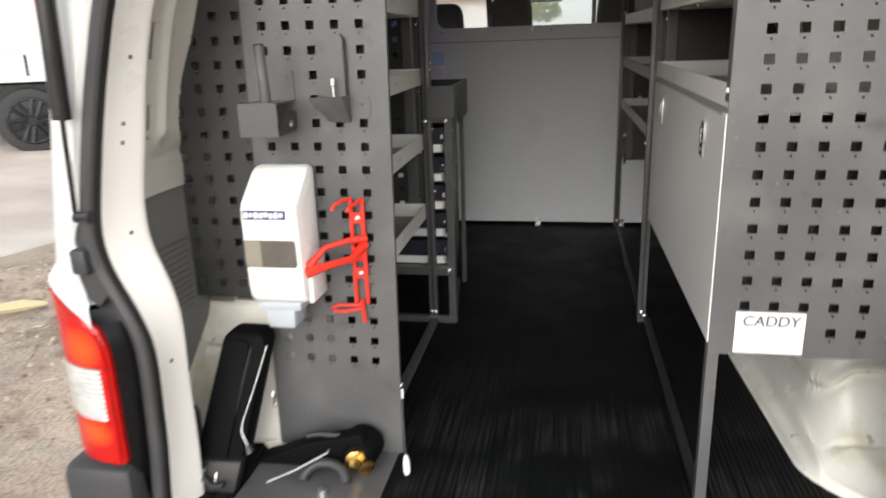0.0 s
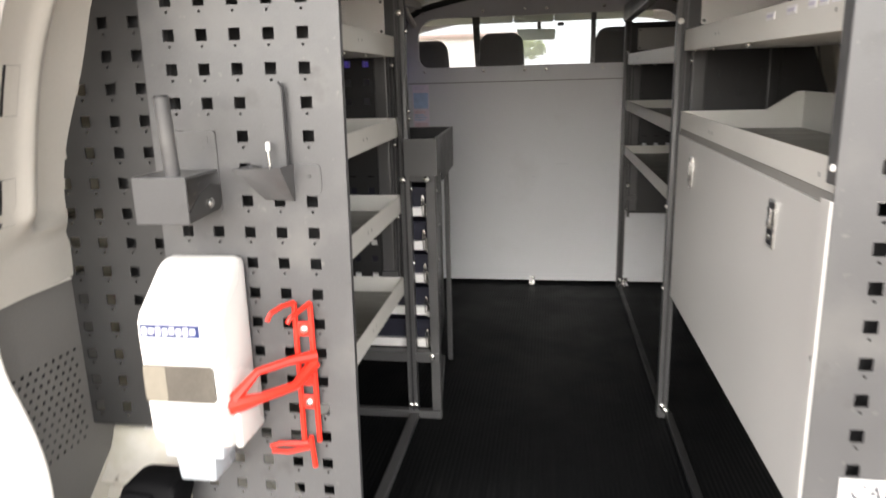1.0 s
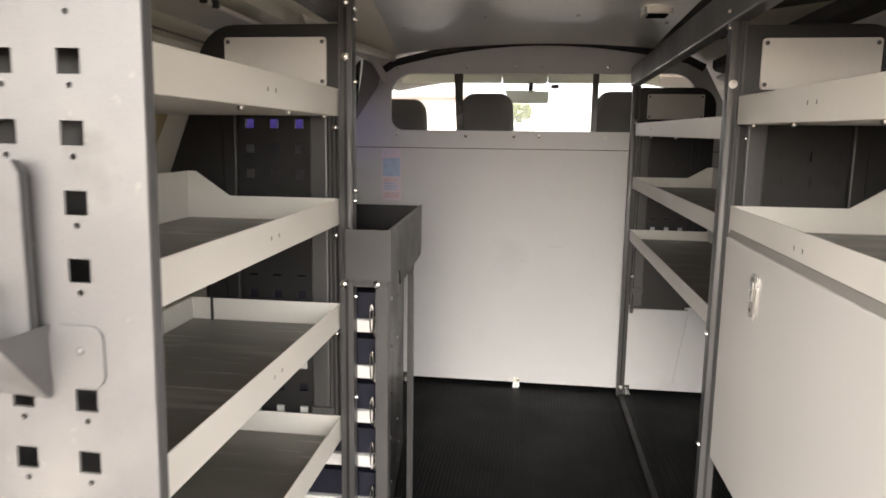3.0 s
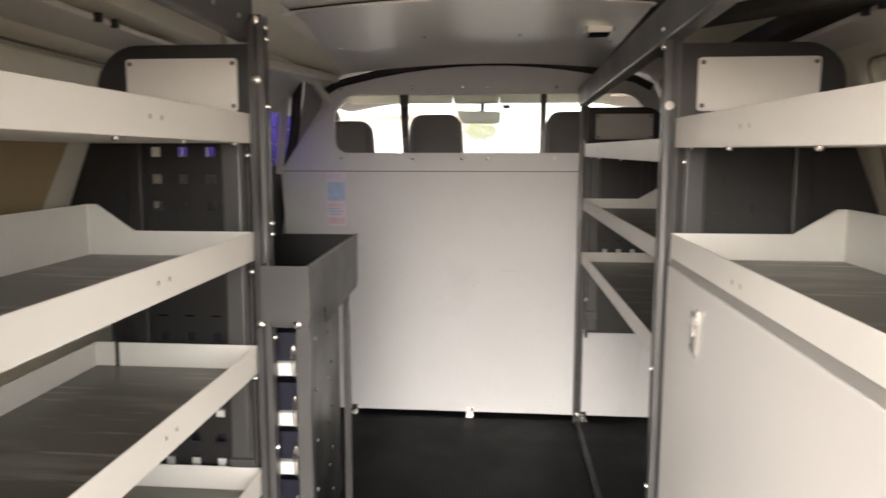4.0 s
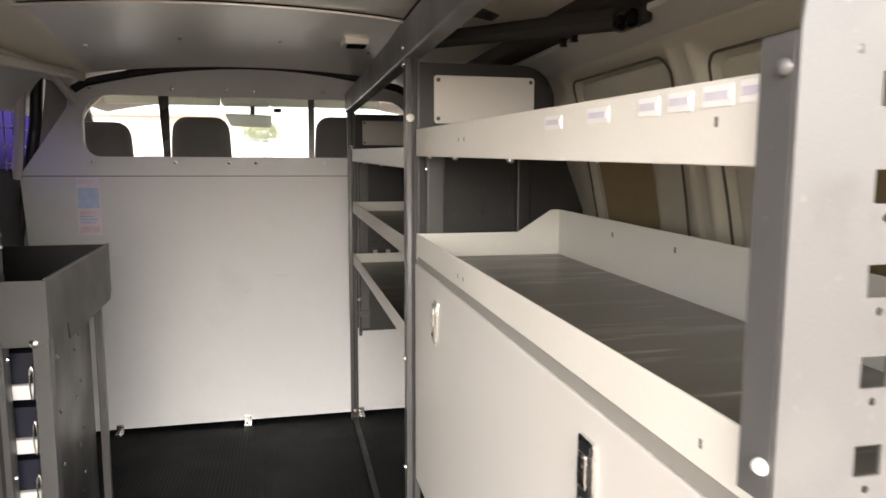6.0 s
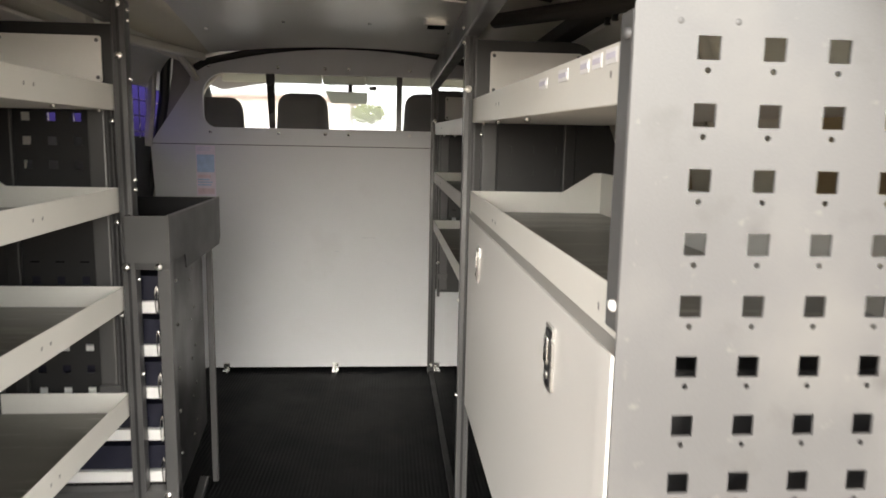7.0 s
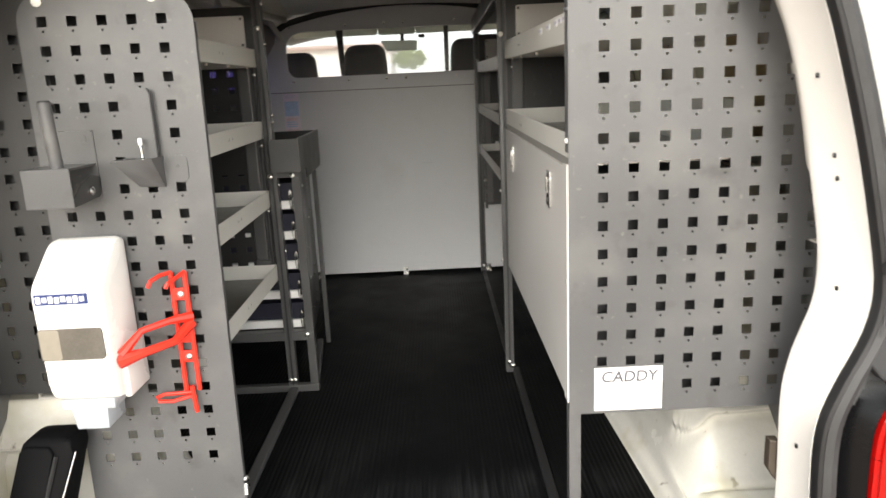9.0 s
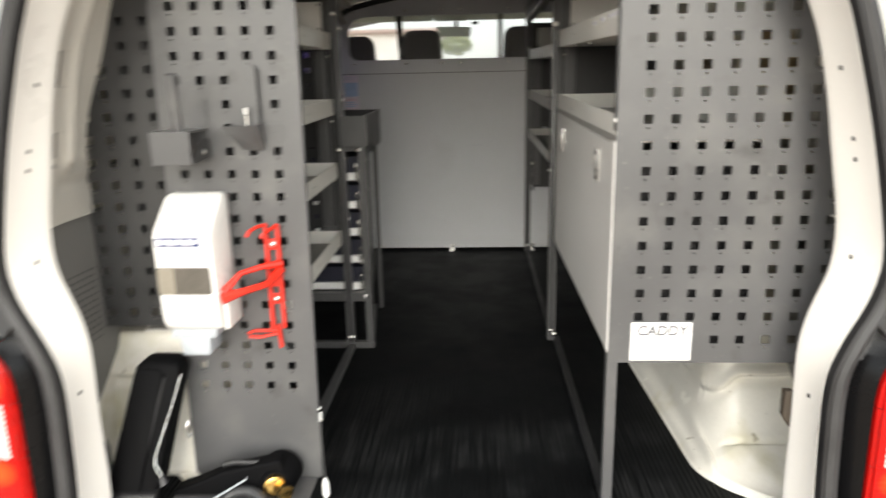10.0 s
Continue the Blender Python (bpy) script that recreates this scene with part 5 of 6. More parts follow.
# red dipped wire holder
rh = thing("wire_holder", (-0.345, YL, 0.92), "red plastic-dipped wire holder screwed to the tool panel", "wire holder")
yw = YL - 0.012
for x in (-0.331, -0.357):
    part("upright", tube([(x, yw, 1.188), (x, yw, 0.95)], 0.0045), RED_COAT, rh, smooth=True)
part("top_hook", tube([(-0.331, yw, 1.188), (-0.342, yw - 0.018, 1.180), (-0.350, yw - 0.036, 1.175), (-0.354, yw - 0.040, 1.167)], 0.004), RED_COAT, rh, smooth=True)
part("top_hook", tube([(-0.357, yw, 1.188), (-0.370, yw - 0.018, 1.187), (-0.381, yw - 0.036, 1.181), (-0.386, yw - 0.040, 1.170)], 0.004), RED_COAT, rh, smooth=True)
part("arm", tube([(-0.328, yw, 1.1), (-0.36, yw - 0.03, 1.102), (-0.4, yw - 0.06, 1.095), (-0.43, yw - 0.085, 1.06)], [0.010, 0.0068, 0.0062, 0.010]), RED_COAT, rh, "thick red strap arm", smooth=True)
part("arm", tube([(-0.33, yw, 1.088), (-0.35, yw - 0.04, 1.065), (-0.39, yw - 0.075, 1.06), (-0.435, yw - 0.085, 1.048)], [0.011, 0.0075, 0.008, 0.014]), RED_COAT, rh, "thick red strap arm", smooth=True)
part("base_hook", tube([(-0.344, yw, 0.945), (-0.372, yw - 0.004, 0.945), (-0.398, yw - 0.008, 0.946), (-0.412, yw - 0.010, 0.941), (-0.410, yw - 0.010, 0.933), (-0.385, yw - 0.006, 0.930), (-0.345, yw, 0.938)], 0.0038), RED_COAT, rh, smooth=True)
part("upright", tube([(-0.344, yw - 0.004, 0.96), (-0.34, yw - 0.004, 0.905)], 0.0045), RED_COAT, rh, smooth=True)
for z in (1.145, 1.02, 1.06):
    part("cross_plate", box(-0.357, -0.331, yw - 0.003, yw + 0.002, z - 0.012, z + 0.012, 0.002), RED_COAT, rh)
for z in (1.145, 1.02):
    b = bmesh.new()
    bolt(b, (-0.342, yw - 0.003, z), (0, -1, 0), 0.0065, 0.005)
    part("screw", b, ZINC, rh, smooth=True)

# box holder with an upright tube
bh = thing("tool_holder", (-0.5, YL, 1.33), "grey folded steel tool holder with an upright tube", "tool holder", "tool holders")
part("front_plate", box(-0.547, -0.465, 0.178, 0.181, 1.33, 1.397, 0.001), GREY_STEEL, bh)
# gusset colour darkened for the shade at the holder's open side
part("gusset", prism([(0.181, 1.331), (0.205, 1.332), (YL - 0.01, 1.337), (YL - 0.001, 1.35), (YL - 0.001, 1.372), (0.25, 1.379), (0.215, 1.368), (0.181, 1.345)], "x", -0.4675, -0.465), SHADED_STEEL, bh, "curved side gusset, darkened for shade")
part("side_plate", box(-0.547, -0.5445, 0.181, YL, 1.33, 1.397), GREY_STEEL, bh)
part("top_plate", box(-0.5445, -0.4675, 0.181, YL, 1.393, 1.397), GREY_STEEL, bh)
part("back_plate", prism(rounded(-0.548, -0.465, 1.33, 1.455, 0.006), "y", YL - 0.004, YL - 0.0005), GREY_STEEL, bh)
pipe = part("tube", tube([(-0.4935, 0.200, 1.36), (-0.4955, 0.193, 1.508)], 0.0108, 16), GREY_STEEL, bh, "grey steel tube", smooth=True)
# the tube is closed; a dark end piece stands in for its shaded inside
part("tube_mouth_shade", tube([(-0.4955, 0.193, 1.506), (-0.4956, 0.193, 1.5095)], [0.0112, 0.0095], 16), CABINET_SIDE, pipe, "dark ring painted for the tube's shaded mouth", smooth=True)
b = bmesh.new()
bolt(b, (-0.465, 0.240, 1.351), (1, 0, 0), 0.008, 0.007)
part("bolt", b, ZINC, bh, smooth=True)
for z in (1.43, 1.437):
    part("slot", box(-0.487, -0.472, YL - 0.0048, YL - 0.0042, z, z + 0.0012), POST_STEEL, bh)
for x in (-0.530, -0.480):
    part("clip", box(x - 0.003, x + 0.003, YL - 0.0052, YL - 0.0042, 1.436, 1.447, 0.0005), GREY_STEEL, bh, "small spring clip")

# wedge holder
wh = thing("tool_holder", (-0.36, YL, 1.35), "small wedge-shaped grey steel holder with a side ear", "tool holder", "tool holders")
bm = bmesh.new()
top = [bm.verts.new(q) for q in ((-0.418, 0.226, 1.402), (-0.345, 0.226, 1.404), (-0.345, YL - 0.001, 1.404), (-0.418, YL - 0.001, 1.402))]
low = [bm.verts.new(q) for q in ((-0.392, YL - 0.006, 1.350), (-0.346, YL - 0.006, 1.348), (-0.346, YL - 0.001, 1.348), (-0.392, YL - 0.001, 1.350))]
for i in range(4):
    bm.faces.new((top[i], top[(i + 1) % 4], low[(i + 1) % 4], low[i]))
bm.faces.new(low)
part("pocket", bm, GREY_STEEL, wh)
part("ear", prism(rounded(-0.345, -0.302, 1.357, 1.404, 0.010), "y", YL - 0.003, YL - 0.0005), GREY_STEEL, wh)
b = bmesh.new()
bolt(b, (-0.320, YL - 0.003, 1.385), (0, -1, 0), 0.003, 0.002)
part("rivet", b, GREY_STEEL, wh, smooth=True)
part("blade", prism([(-0.395, 1.36), (-0.348, 1.36), (-0.348, 1.515), (-0.353, 1.524), (-0.375, 1.524)], "y", YL - 0.012, YL - 0.009), GREY_STEEL, wh, "thin grey upright blade")
part("blade_edge", tube([(-0.349, YL - 0.014, 1.36), (-0.349, YL - 0.014, 1.515), (-0.354, YL - 0.014, 1.524)], 0.0018, 6), CABINET_SIDE, wh, smooth=True)
part("pin", tube([(-0.371, 0.255, 1.398), (-0.372, 0.255, 1.43)], 0.0022), ZINC, wh, smooth=True)
part("pin_head", box(-0.3755, -0.3685, 0.2515, 0.2585, 1.425, 1.439, 0.0025), WHITE_PLASTIC, wh, "white pin head")

# ---- paper card on the right panel ----
card = thing("paper_card", (0.477, YR, 0.92), "white paper card lettered by hand, taped to the tool panel", "card")
part("paper", box(0.416, 0.538, YR - 0.0035, YR - 0.0022, 0.919, 1.001), PAPER, card)
fc = bpy.data.curves.new("lettering", 'FONT')
fc.body, fc.size, fc.extrude, fc.align_x, fc.shear = "CADDY", 0.029, 0.0003, 'CENTER', 0.1
fc.offset = 0.0005
fo = bpy.data.objects.new("lettering_curve", fc)
scene.collection.objects.link(fo)
bpy.context.view_layer.update()
me = bpy.data.meshes.new_from_object(fo.evaluated_get(bpy.context.evaluated_depsgraph_get()))
bpy.data.objects.remove(fo)
me.materials.clear()
me.materials.append(INK)
me.transform(Matrix.Translation((0.478, YR - 0.0042, 0.974)) @ Matrix.Rotation(radians(90), 4, 'X'))
lt = new("lettering", me)
lt.parent = card
lt.matrix_parent_inverse = WORLD[card].inverted()
for z, a, b in ((0.962, 0.46, 0.5), (0.935, 0.425, 0.44), (0.936, 0.475, 0.52)):
    part("text_bar", box(a, b, YR - 0.0043, YR - 0.0037, z, z + 0.0012), PALE_INK, card)

# ---- tail lamps ----
def tail_lamp(s):
    t = thing("tail_lamp", (C + s * 0.86, 0.0, 0.70), "upright tail lamp with red and clear ribbed lenses", "tail lamp", "tail lamps")

    def seg(name, z0, z1, mat, label, f0=0.0, f1=1.0, proud=0.0, wrap=True, rib=0.0005):
        n = max(12, int((z1 - z0) / 0.0011))
        m = 12
        bm = bmesh.new()
        rows = []
        for i in range(n + 1):
            v = i / n
            z = z0 + (z1 - z0) * v
            xi, xo = lamp_inner(z), 0.949 - 0.03 * (z - 0.7)
            g0, g1 = f0, f1
            row = []
            for k in range(m + 1):
                h = xi + (xo - xi) * (g0 + (g1 - g0) * k / m)
                zz = min(z, lamp_top(h) - 0.001)
                edge = 0.006 * math.exp(-((h - xi) / 0.005) ** 2)
                y = lamp_face(h) - proud + edge + rib * (1 - math.exp(-((h - xi) / 0.012) ** 2)) * math.sin(zz * 2 * math.pi / 0.0105)
                row.append(bm.verts.new((C + s * h, y, zz)))
            if wrap:
                row.append(bm.verts.new((C + s * (xo + 0.012), 0.11, min(z, 1.068))))
            if f0 == 0:
                row.insert(0, bm.verts.new((C + s * (xi - 0.001), 0.03, min(z, lamp_top(xi) - 0.001))))
            rows.append(row)
        for r0, r1 in zip(rows, rows[1:]):
            for k in range(len(r0) - 1):
                if len({v.co.to_tuple(5) for v in (r0[k], r0[k + 1], r1[k + 1], r1[k])}) == 4:
                    bm.faces.new((r0[k], r0[k + 1], r1[k + 1], r1[k]))
        return part(name, bm, mat, t, label, True)
    seg("lower_lens", 0.70, 0.796, LENS_RED, "red lower lens")
    seg("lens_border", 0.797, 0.910, LENS_RED, "red border of the clear lens", 0.0, 0.14, wrap=False, rib=0.0003)
    seg("clear_lens", 0.797, 0.910, LENS_CLEAR, "clear ribbed middle lens", 0.145, 1.0, rib=0.0013)
    seg("upper_lens", 0.911, 1.069, LENS_RED, "red upper lens")
    edge_path = [(lamp_inner(z) + 0.007, z) for z in (0.705, 0.80, 0.90, 0.945, 0.97)]
    edge_path += [(h + 0.006, lamp_top(h) - 0.007) for h in (0.802, 0.815, 0.830, 0.85, 0.882, 0.92)]
    part("lens_rim", tube([(C + s * h, lamp_face(h) - 0.002, z) for h, z in edge_path], 0.0022, 8), LENS_RED, t, "glossy raised red rim", smooth=True)
    part("housing", box(*sorted((C + s * 0.80, C + s * 0.93)), 0.036, 0.07, 0.69, 1.04), BLACK_PLASTIC, t)
    return t


for s in (-1, 1):
    tail_lamp(s)
    side = "left" if s < 0 else "right"
    x0, x1 = sorted((C + s * 0.775, C + s * 0.938))
    single("bumper_corner", box(x0, x1, -0.05, 0.25, 0.3, 0.695, 0.03), DARK_TRIM, "dark grey plastic bumper corner under the tail lamp", "bumper", "bumper corners", smooth=True)
    x0, x1 = sorted((C + s * 0.80, C + s * 0.835))
    single("door_buffer", box(x0, x1, -0.03, 0.02, 1.10, 1.15, 0.008), DARK_TRIM, "dark rubber door buffer on the rear pillar", "buffer", "door buffers", smooth=True)
    wedge = [(C + s * h, z) for h, z in ((0.795, 1.16), (0.836, 1.105), (0.834, 1.085), (0.825, 1.045), (0.80, 1.03), (0.775, 1.06))]
    single("buffer_base", prism(wedge, "y", -0.012, 0.02, 0.004), DARK_TRIM, "dark plastic wedge under the door buffer", "trim wedge", "buffer bases")
    g = thing("gas_strut", (C + s * 0.815, -0.03, 1.2), "black gas strut holding the raised tailgate", "gas strut", "gas struts")
    a, b = Vector((C + s * 0.810, -0.02, 1.212)), Vector((C + s * 0.772, -0.03, 1.80))
    d = b - a
    part("rod", tube([a, a + d * 0.4], 0.0048), STRUT_BLACK, g, smooth=True)
    part("cylinder", tube([a + d * 0.30, a + d * 0.302, a + d * 1.0], [0.008, 0.0165, 0.0165], 14), STRUT_BLACK, g, smooth=True)
    part("ball_joint", tube([a + Vector((-s * 0.03, 0.0, 0)), a], 0.011, 10), BLACK_PLASTIC, g, smooth=True)

# ---- left lower stowage ----
st = thing("side_lining", (-0.77, 0.2, 0.6), "grey perforated fibreboard lining of the van's rear side", "side lining", kind="structure")
part("board", prism([(0.09, 0.68), (0.2, 0.770), (0.33, 0.878), (0.36, 0.93), (0.36, 1.216), (0.09, 1.216)], "x", -0.770, -0.760), FIBRE, st)
st2 = thing("side_lining", (0.80, 0.2, 0.7), "grey perforated fibreboard lining of the van's rear side", "side lining", kind="structure")
part("board", prism([(0.09, 0.68), (0.2, 0.770), (0.33, 0.878), (0.36, 0.93), (0.36, 1.216), (0.09, 1.216)], "x", 0.800, 0.810), FIBRE, st2)
single("lower_side_panel", prism([(0.07, 0.5), (0.5, 0.5), (0.5, 0.90), (0.09, 0.90)], "x", -0.784, -0.774), ARCH_PAINT, "white painted inner side below the lining", "inner panel", kind="structure")
for i in range(9):
    for j in range(12):
        y, z = 0.13 + i * 0.017 + (0.0085 if j % 2 else 0), 0.93 + j * 0.0145
        part("perforation", box(-0.7598, -0.7592, y, y + 0.005, z, z + 0.005), BLACK_PLASTIC, st)


TRIM_EDGE = [(1.20, 0.776), (1.3, 0.770), (1.37, 0.766), (1.44, 0.749), (1.55, 0.705), (1.65, 0.672), (1.8, 0.62)]


def trim_half(u, z, set_back=0.0):
    """Half width of the pressed quarter panel; u runs from the pillar to the tool panel."""
    a = smooth_line(INNER, z) + 0.020 + set_back
    b = max(a + 0.012, smooth_line(TRIM_EDGE, z))
    r = min(1, max(0, (z - 1.305) / 0.045))
    r = r * r * (3 - 2 * r)
    plain = a + (b - a) * u
    v = min(1, max(0, (u - 0.44) / 0.20))
    cup = a - 0.010 * math.exp(-((u - 0.36) / 0.07) ** 2) + (b + 0.018 - a) * v * v * (3 - 2 * v) - 0.018 * max(0, (u - 0.7) / 0.3)
    h = plain * (1 - r) + cup * r
    h += 0.006 * math.exp(-((z - 1.292) / 0.012) ** 2) * min(1, max(0, (u - 0.15) / 0.2))
    return h


def trim_surface(s):
    """Pressed inner quarter panel above the lining, from the pillar's edge to the tool panel."""
    bm = bmesh.new()
    rows = []
    for i in range(71):
        z = 1.218 + (1.80 - 1.218) * i / 70
        rows.append([bm.verts.new((C + s * trim_half(j / 40, z, 0.03 if s > 0 else 0.0), 0.092 + 0.206 * j / 40, z)) for j in range(41)])
    for r0, r1 in zip(rows, rows[1:]):
        for k in range(40):
            bm.faces.new((r0[k], r0[k + 1], r1[k + 1], r1[k]))
    return bm


for s in (-1, 1):
    q = single("quarter_panel_left" if s < 0 else "quarter_panel_right", trim_surface(s), BODY_INNER, "pale pressed metal inner quarter panel with slots", "inner panel", kind="structure", smooth=True)
    for z0, z1 in ((1.487, 1.553), (1.335, 1.402)) if s < 0 else ():
        # flat slots: black edge beside a pale inset paints the recess's inner shade
        for name, mat, ya, yb, d, m in (("slot", BLACK_PLASTIC, 0.114, 0.1435, 0.0005, 0.0), ("slot_back", BODY_INNER, 0.119, 0.143, 0.0008, 0.0004)):
            bm = bmesh.new()
            grid = [[bm.verts.new((C + s * (trim_half((y - 0.092) / 0.206, z) - d), y, z)) for y in (ya, (ya + yb) / 2, yb)] for z in (z0 + m, (z0 + z1) / 2, z1 - m)]
            for g0, g1 in zip(grid, grid[1:]):
                for k in range(2):
                    bm.faces.new((g0[k], g0[k + 1], g1[k + 1], g1[k]))
            part(name, bm, mat, q)
    single("lining_ledge", box(*sorted((C + s * 0.765, C + s * 0.80)), 0.09, 0.28, 1.2165, 1.2195), BODY_INNER, "pale ledge over the fibreboard lining", "ledge", kind="structure")


def wheel_arch(s, top, foot, start, rise0, rise1, end, apron=0.0):
    """Painted arch hump that rises from the floor, with pressed ridges."""
    bm = bmesh.new()
    nx = 64

    def ease(u):
        u = min(1, max(0, u))
        return u * u * (3 - 2 * u)
    rows = []
    ys = [start + (rise0 - 0.01 - start) * k / 30 for k in range(30)] + [rise0 - 0.01 + (rise1 + 0.04 - rise0) * k / 110 for k in range(110)]
    ys += [rise1 + 0.03 + (end - rise1 - 0.03) * k / 40 for k in range(41)]
    for y in ys:
        edge = foot + 0.012 + 0.16 * max(0, 1 - (y - start) / 0.20) ** 2.2 - 0.03 * max(0, y - 0.3)
        row = []
        for i in range(nx + 1):
            x = edge + (0.875 - edge) * (i / nx) ** 1.2
            w = x - edge
            back = y - rise0 - 0.025 * ease((foot + 0.13 - x) / 0.08)
            side = ease((x - foot - 0.035) / 0.075)
            climb = ease(back / (rise1 - rise0)) * ease((end + 0.02 - y) / 0.14) * side
            h = 0.018 * ease(w / 0.016) + apron * ease(w / 0.10) * min(1, max(0, (y - start) / (rise0 - start))) ** 1.2
            h += (top - h) * climb
            h += 0.014 * math.exp(-((x - foot - 0.046) / 0.007) ** 2) * ease((y - rise0 + 0.05) / 0.05)
            h -= 0.012 * math.exp(-((back - 0.012) / 0.008) ** 2) * ease((x - foot - 0.07) / 0.03)
            level = h - top * (0.52 + 0.22 * ease((x - foot - 0.05) / 0.09))
            on = ease((x - foot - 0.04) / 0.02) * ease(back / 0.02)
            out = (0.018 * math.exp(-(level / 0.010) ** 2) - 0.012 * math.exp(-((level + 0.022) / 0.009) ** 2)) * on
            out += 0.012 * math.sin(math.pi * min(1, max(0, h / top))) * math.sin(math.pi * min(1, max(0, (x - foot - 0.03) / 0.24))) * on
            row.append(bm.verts.new((C + s * (x - 0.4 * out), y - out, FLOOR + 0.001 + h)))
        rows.append(row)
    for r0, r1 in zip(rows, rows[1:]):
        for k in range(nx):
            bm.faces.new((r0[k], r0[k + 1], r1[k + 1], r1[k]))
    return single("wheel_arch_left" if s < 0 else "wheel_arch_right", bm, ARCH_PAINT, "scuffed white painted wheel arch hump", "wheel arch", kind="structure", smooth=True)


wheel_arch(-1, 0.35, 0.45, 0.26, 0.275, 0.35, 0.62)
wheel_arch(1, 0.30, 0.59, 0.17, 0.315, 0.50, 1.34, 0.062)

single("pillar_bracket", prism([(0.699, 0.888), (0.716, 0.888), (0.716, 0.808), (0.708, 0.820), (0.699, 0.835)], "y", 0.082, 0.10, 0.002), material("brown primer", (0.055, 0.042, 0.03), 0.6), "small brown bracket on the inside of the door pillar", "bracket")

# black case leaning on the arch
jb = thing("tool_bag", (-0.66, 0.16, FLOOR), "long black glossy tool case leaning on the wheel arch", "tool case")
def case_part(name, bm, mat, label="", smooth=True):
    for v in bm.verts:
        d = 0.897 - v.co.z
        v.co.y -= 0.30 * d
    return part(name, bm, mat, jb, label, smooth)


case_part("bag", prism([(-0.722, FLOOR + 0.003), (-0.610, FLOOR + 0.003), (-0.550, 0.868), (-0.554, 0.890), (-0.568, 0.897), (-0.634, 0.897), (-0.650, 0.887)], "y", 0.195, 0.262, 0.010), CASE_BLACK)
case_part("lid", prism([(-0.719, FLOOR + 0.012), (-0.642, FLOOR + 0.012), (-0.584, 0.872), (-0.592, 0.884), (-0.637, 0.886), (-0.647, 0.878)], "y", 0.187, 0.197, 0.004), CASE_BLACK)
case_part("end_cap", prism([(-0.730, FLOOR + 0.003), (-0.606, FLOOR + 0.003), (-0.592, 0.632), (-0.714, 0.632)], "y", 0.178, 0.21, 0.006), RUBBER, "matt black end cap")
case_part("seam", tube([(-0.637, 0.192, 0.64), (-0.580, 0.192, 0.868)], 0.004, 6), RUBBER)
case_part("zip_rod", tube([(-0.546, 0.197, 0.872), (-0.562, 0.190, 0.81), (-0.592, 0.180, 0.712), (-0.592, 0.178, 0.695), (-0.576, 0.178, 0.668)], 0.0015), ZINC, "thin chrome rod")
case_part("knob", tube([(-0.577, 0.178, 0.670), (-0.570, 0.178, 0.655)], [0.006, 0.009], 10), BLACK_PLASTIC)
for x, z in ((-0.680, 0.612), (-0.650, 0.606)):
    case_part("buckle", box(x, x + 0.005, 0.170, 0.179, z - 0.025, z + 0.005, 0.002), ZINC, "worn metal buckle")
case_part("strap", tube([(-0.69, 0.172, 0.625), (-0.675, 0.167, 0.60), (-0.65, 0.162, 0.585), (-0.625, 0.165, 0.59)], 0.006, 8), RUBBER)
ring = thing("tie_down_ring", (-0.575, 0.26, 0.70), "small zinc tie-down ring on the arch", "tie-down ring")
part("loop", tube([(-0.578, 0.262 + 0.006 * math.cos(a), 0.70 + 0.02 * math.sin(a)) for a in [2 * math.pi * k / 14 for k in range(15)]], 0.003, 6), ZINC, ring, smooth=True)

# hose pump on the floor before the panel
hp = thing("hose_fitting", (-0.4, 0.2, FLOOR), "black hose coupling with a bright brass nozzle", "hose fitting")
part("body", tube([(-0.358, 0.272, 0.602), (-0.358, 0.262, 0.602), (-0.357, 0.20, 0.604), (-0.355, 0.182, 0.606)], [0.030, 0.046, 0.042, 0.030], 20), CASE_BLACK, hp, "black coupling body", smooth=True)
part("collar", tube([(-0.356, 0.190, 0.608), (-0.354, 0.172, 0.607), (-0.353, 0.168, 0.607)], [0.024, 0.024, 0.015], 18), BRASS, hp, "dull copper collar", smooth=True)
part("nozzle", tube([(-0.347, 0.172, 0.607), (-0.335, 0.162, 0.606), (-0.320, 0.150, 0.604), (-0.318, 0.148, 0.604)], [0.012, 0.014, 0.0175, 0.010], 16), BRASS, hp, "bright brass nozzle", smooth=True)
part("lever", prism([(-0.475, 0.632), (-0.455, 0.636), (-0.345, 0.662), (-0.325, 0.60), (-0.36, 0.572), (-0.60, 0.568), (-0.60, 0.580), (-0.54, 0.602)], "y", 0.19, 0.235, 0.006), CASE_BLACK, hp)
part("lever_edge", tube([(-0.414, 0.165, 0.634), (-0.408, 0.15, 0.640), (-0.49, 0.14, 0.592), (-0.55, 0.125, 0.568)], 0.0024, 6), FROSTED, hp, "thin bright line along the lever", smooth=True)
part("handle", tube([(-0.40, 0.21, 0.645), (-0.45, 0.2, 0.652), (-0.475, 0.195, 0.648)], 0.007, 8), RUBBER, hp, smooth=True)
part("hose", tube([(-0.40 - 0.05 * math.cos(a) - 0.02, 0.14 + 0.05 * math.sin(a) * 0.5, FLOOR + 0.012 + 0.03 * abs(math.sin(a))) for a in [math.pi * k / 12 for k in range(13)]], 0.011, 10), DARK_TRIM, hp, smooth=True)
part("cap", tube([(-0.41, 0.10, FLOOR), (-0.41, 0.10, FLOOR + 0.02)], [0.014, 0.011], 10), ZINC, hp, smooth=True)

# cord with a white end by the panel's edge
co = thing("pull_cord", (-0.255, 0.25, FLOOR), "black pull cord with a white plastic end", "cord")
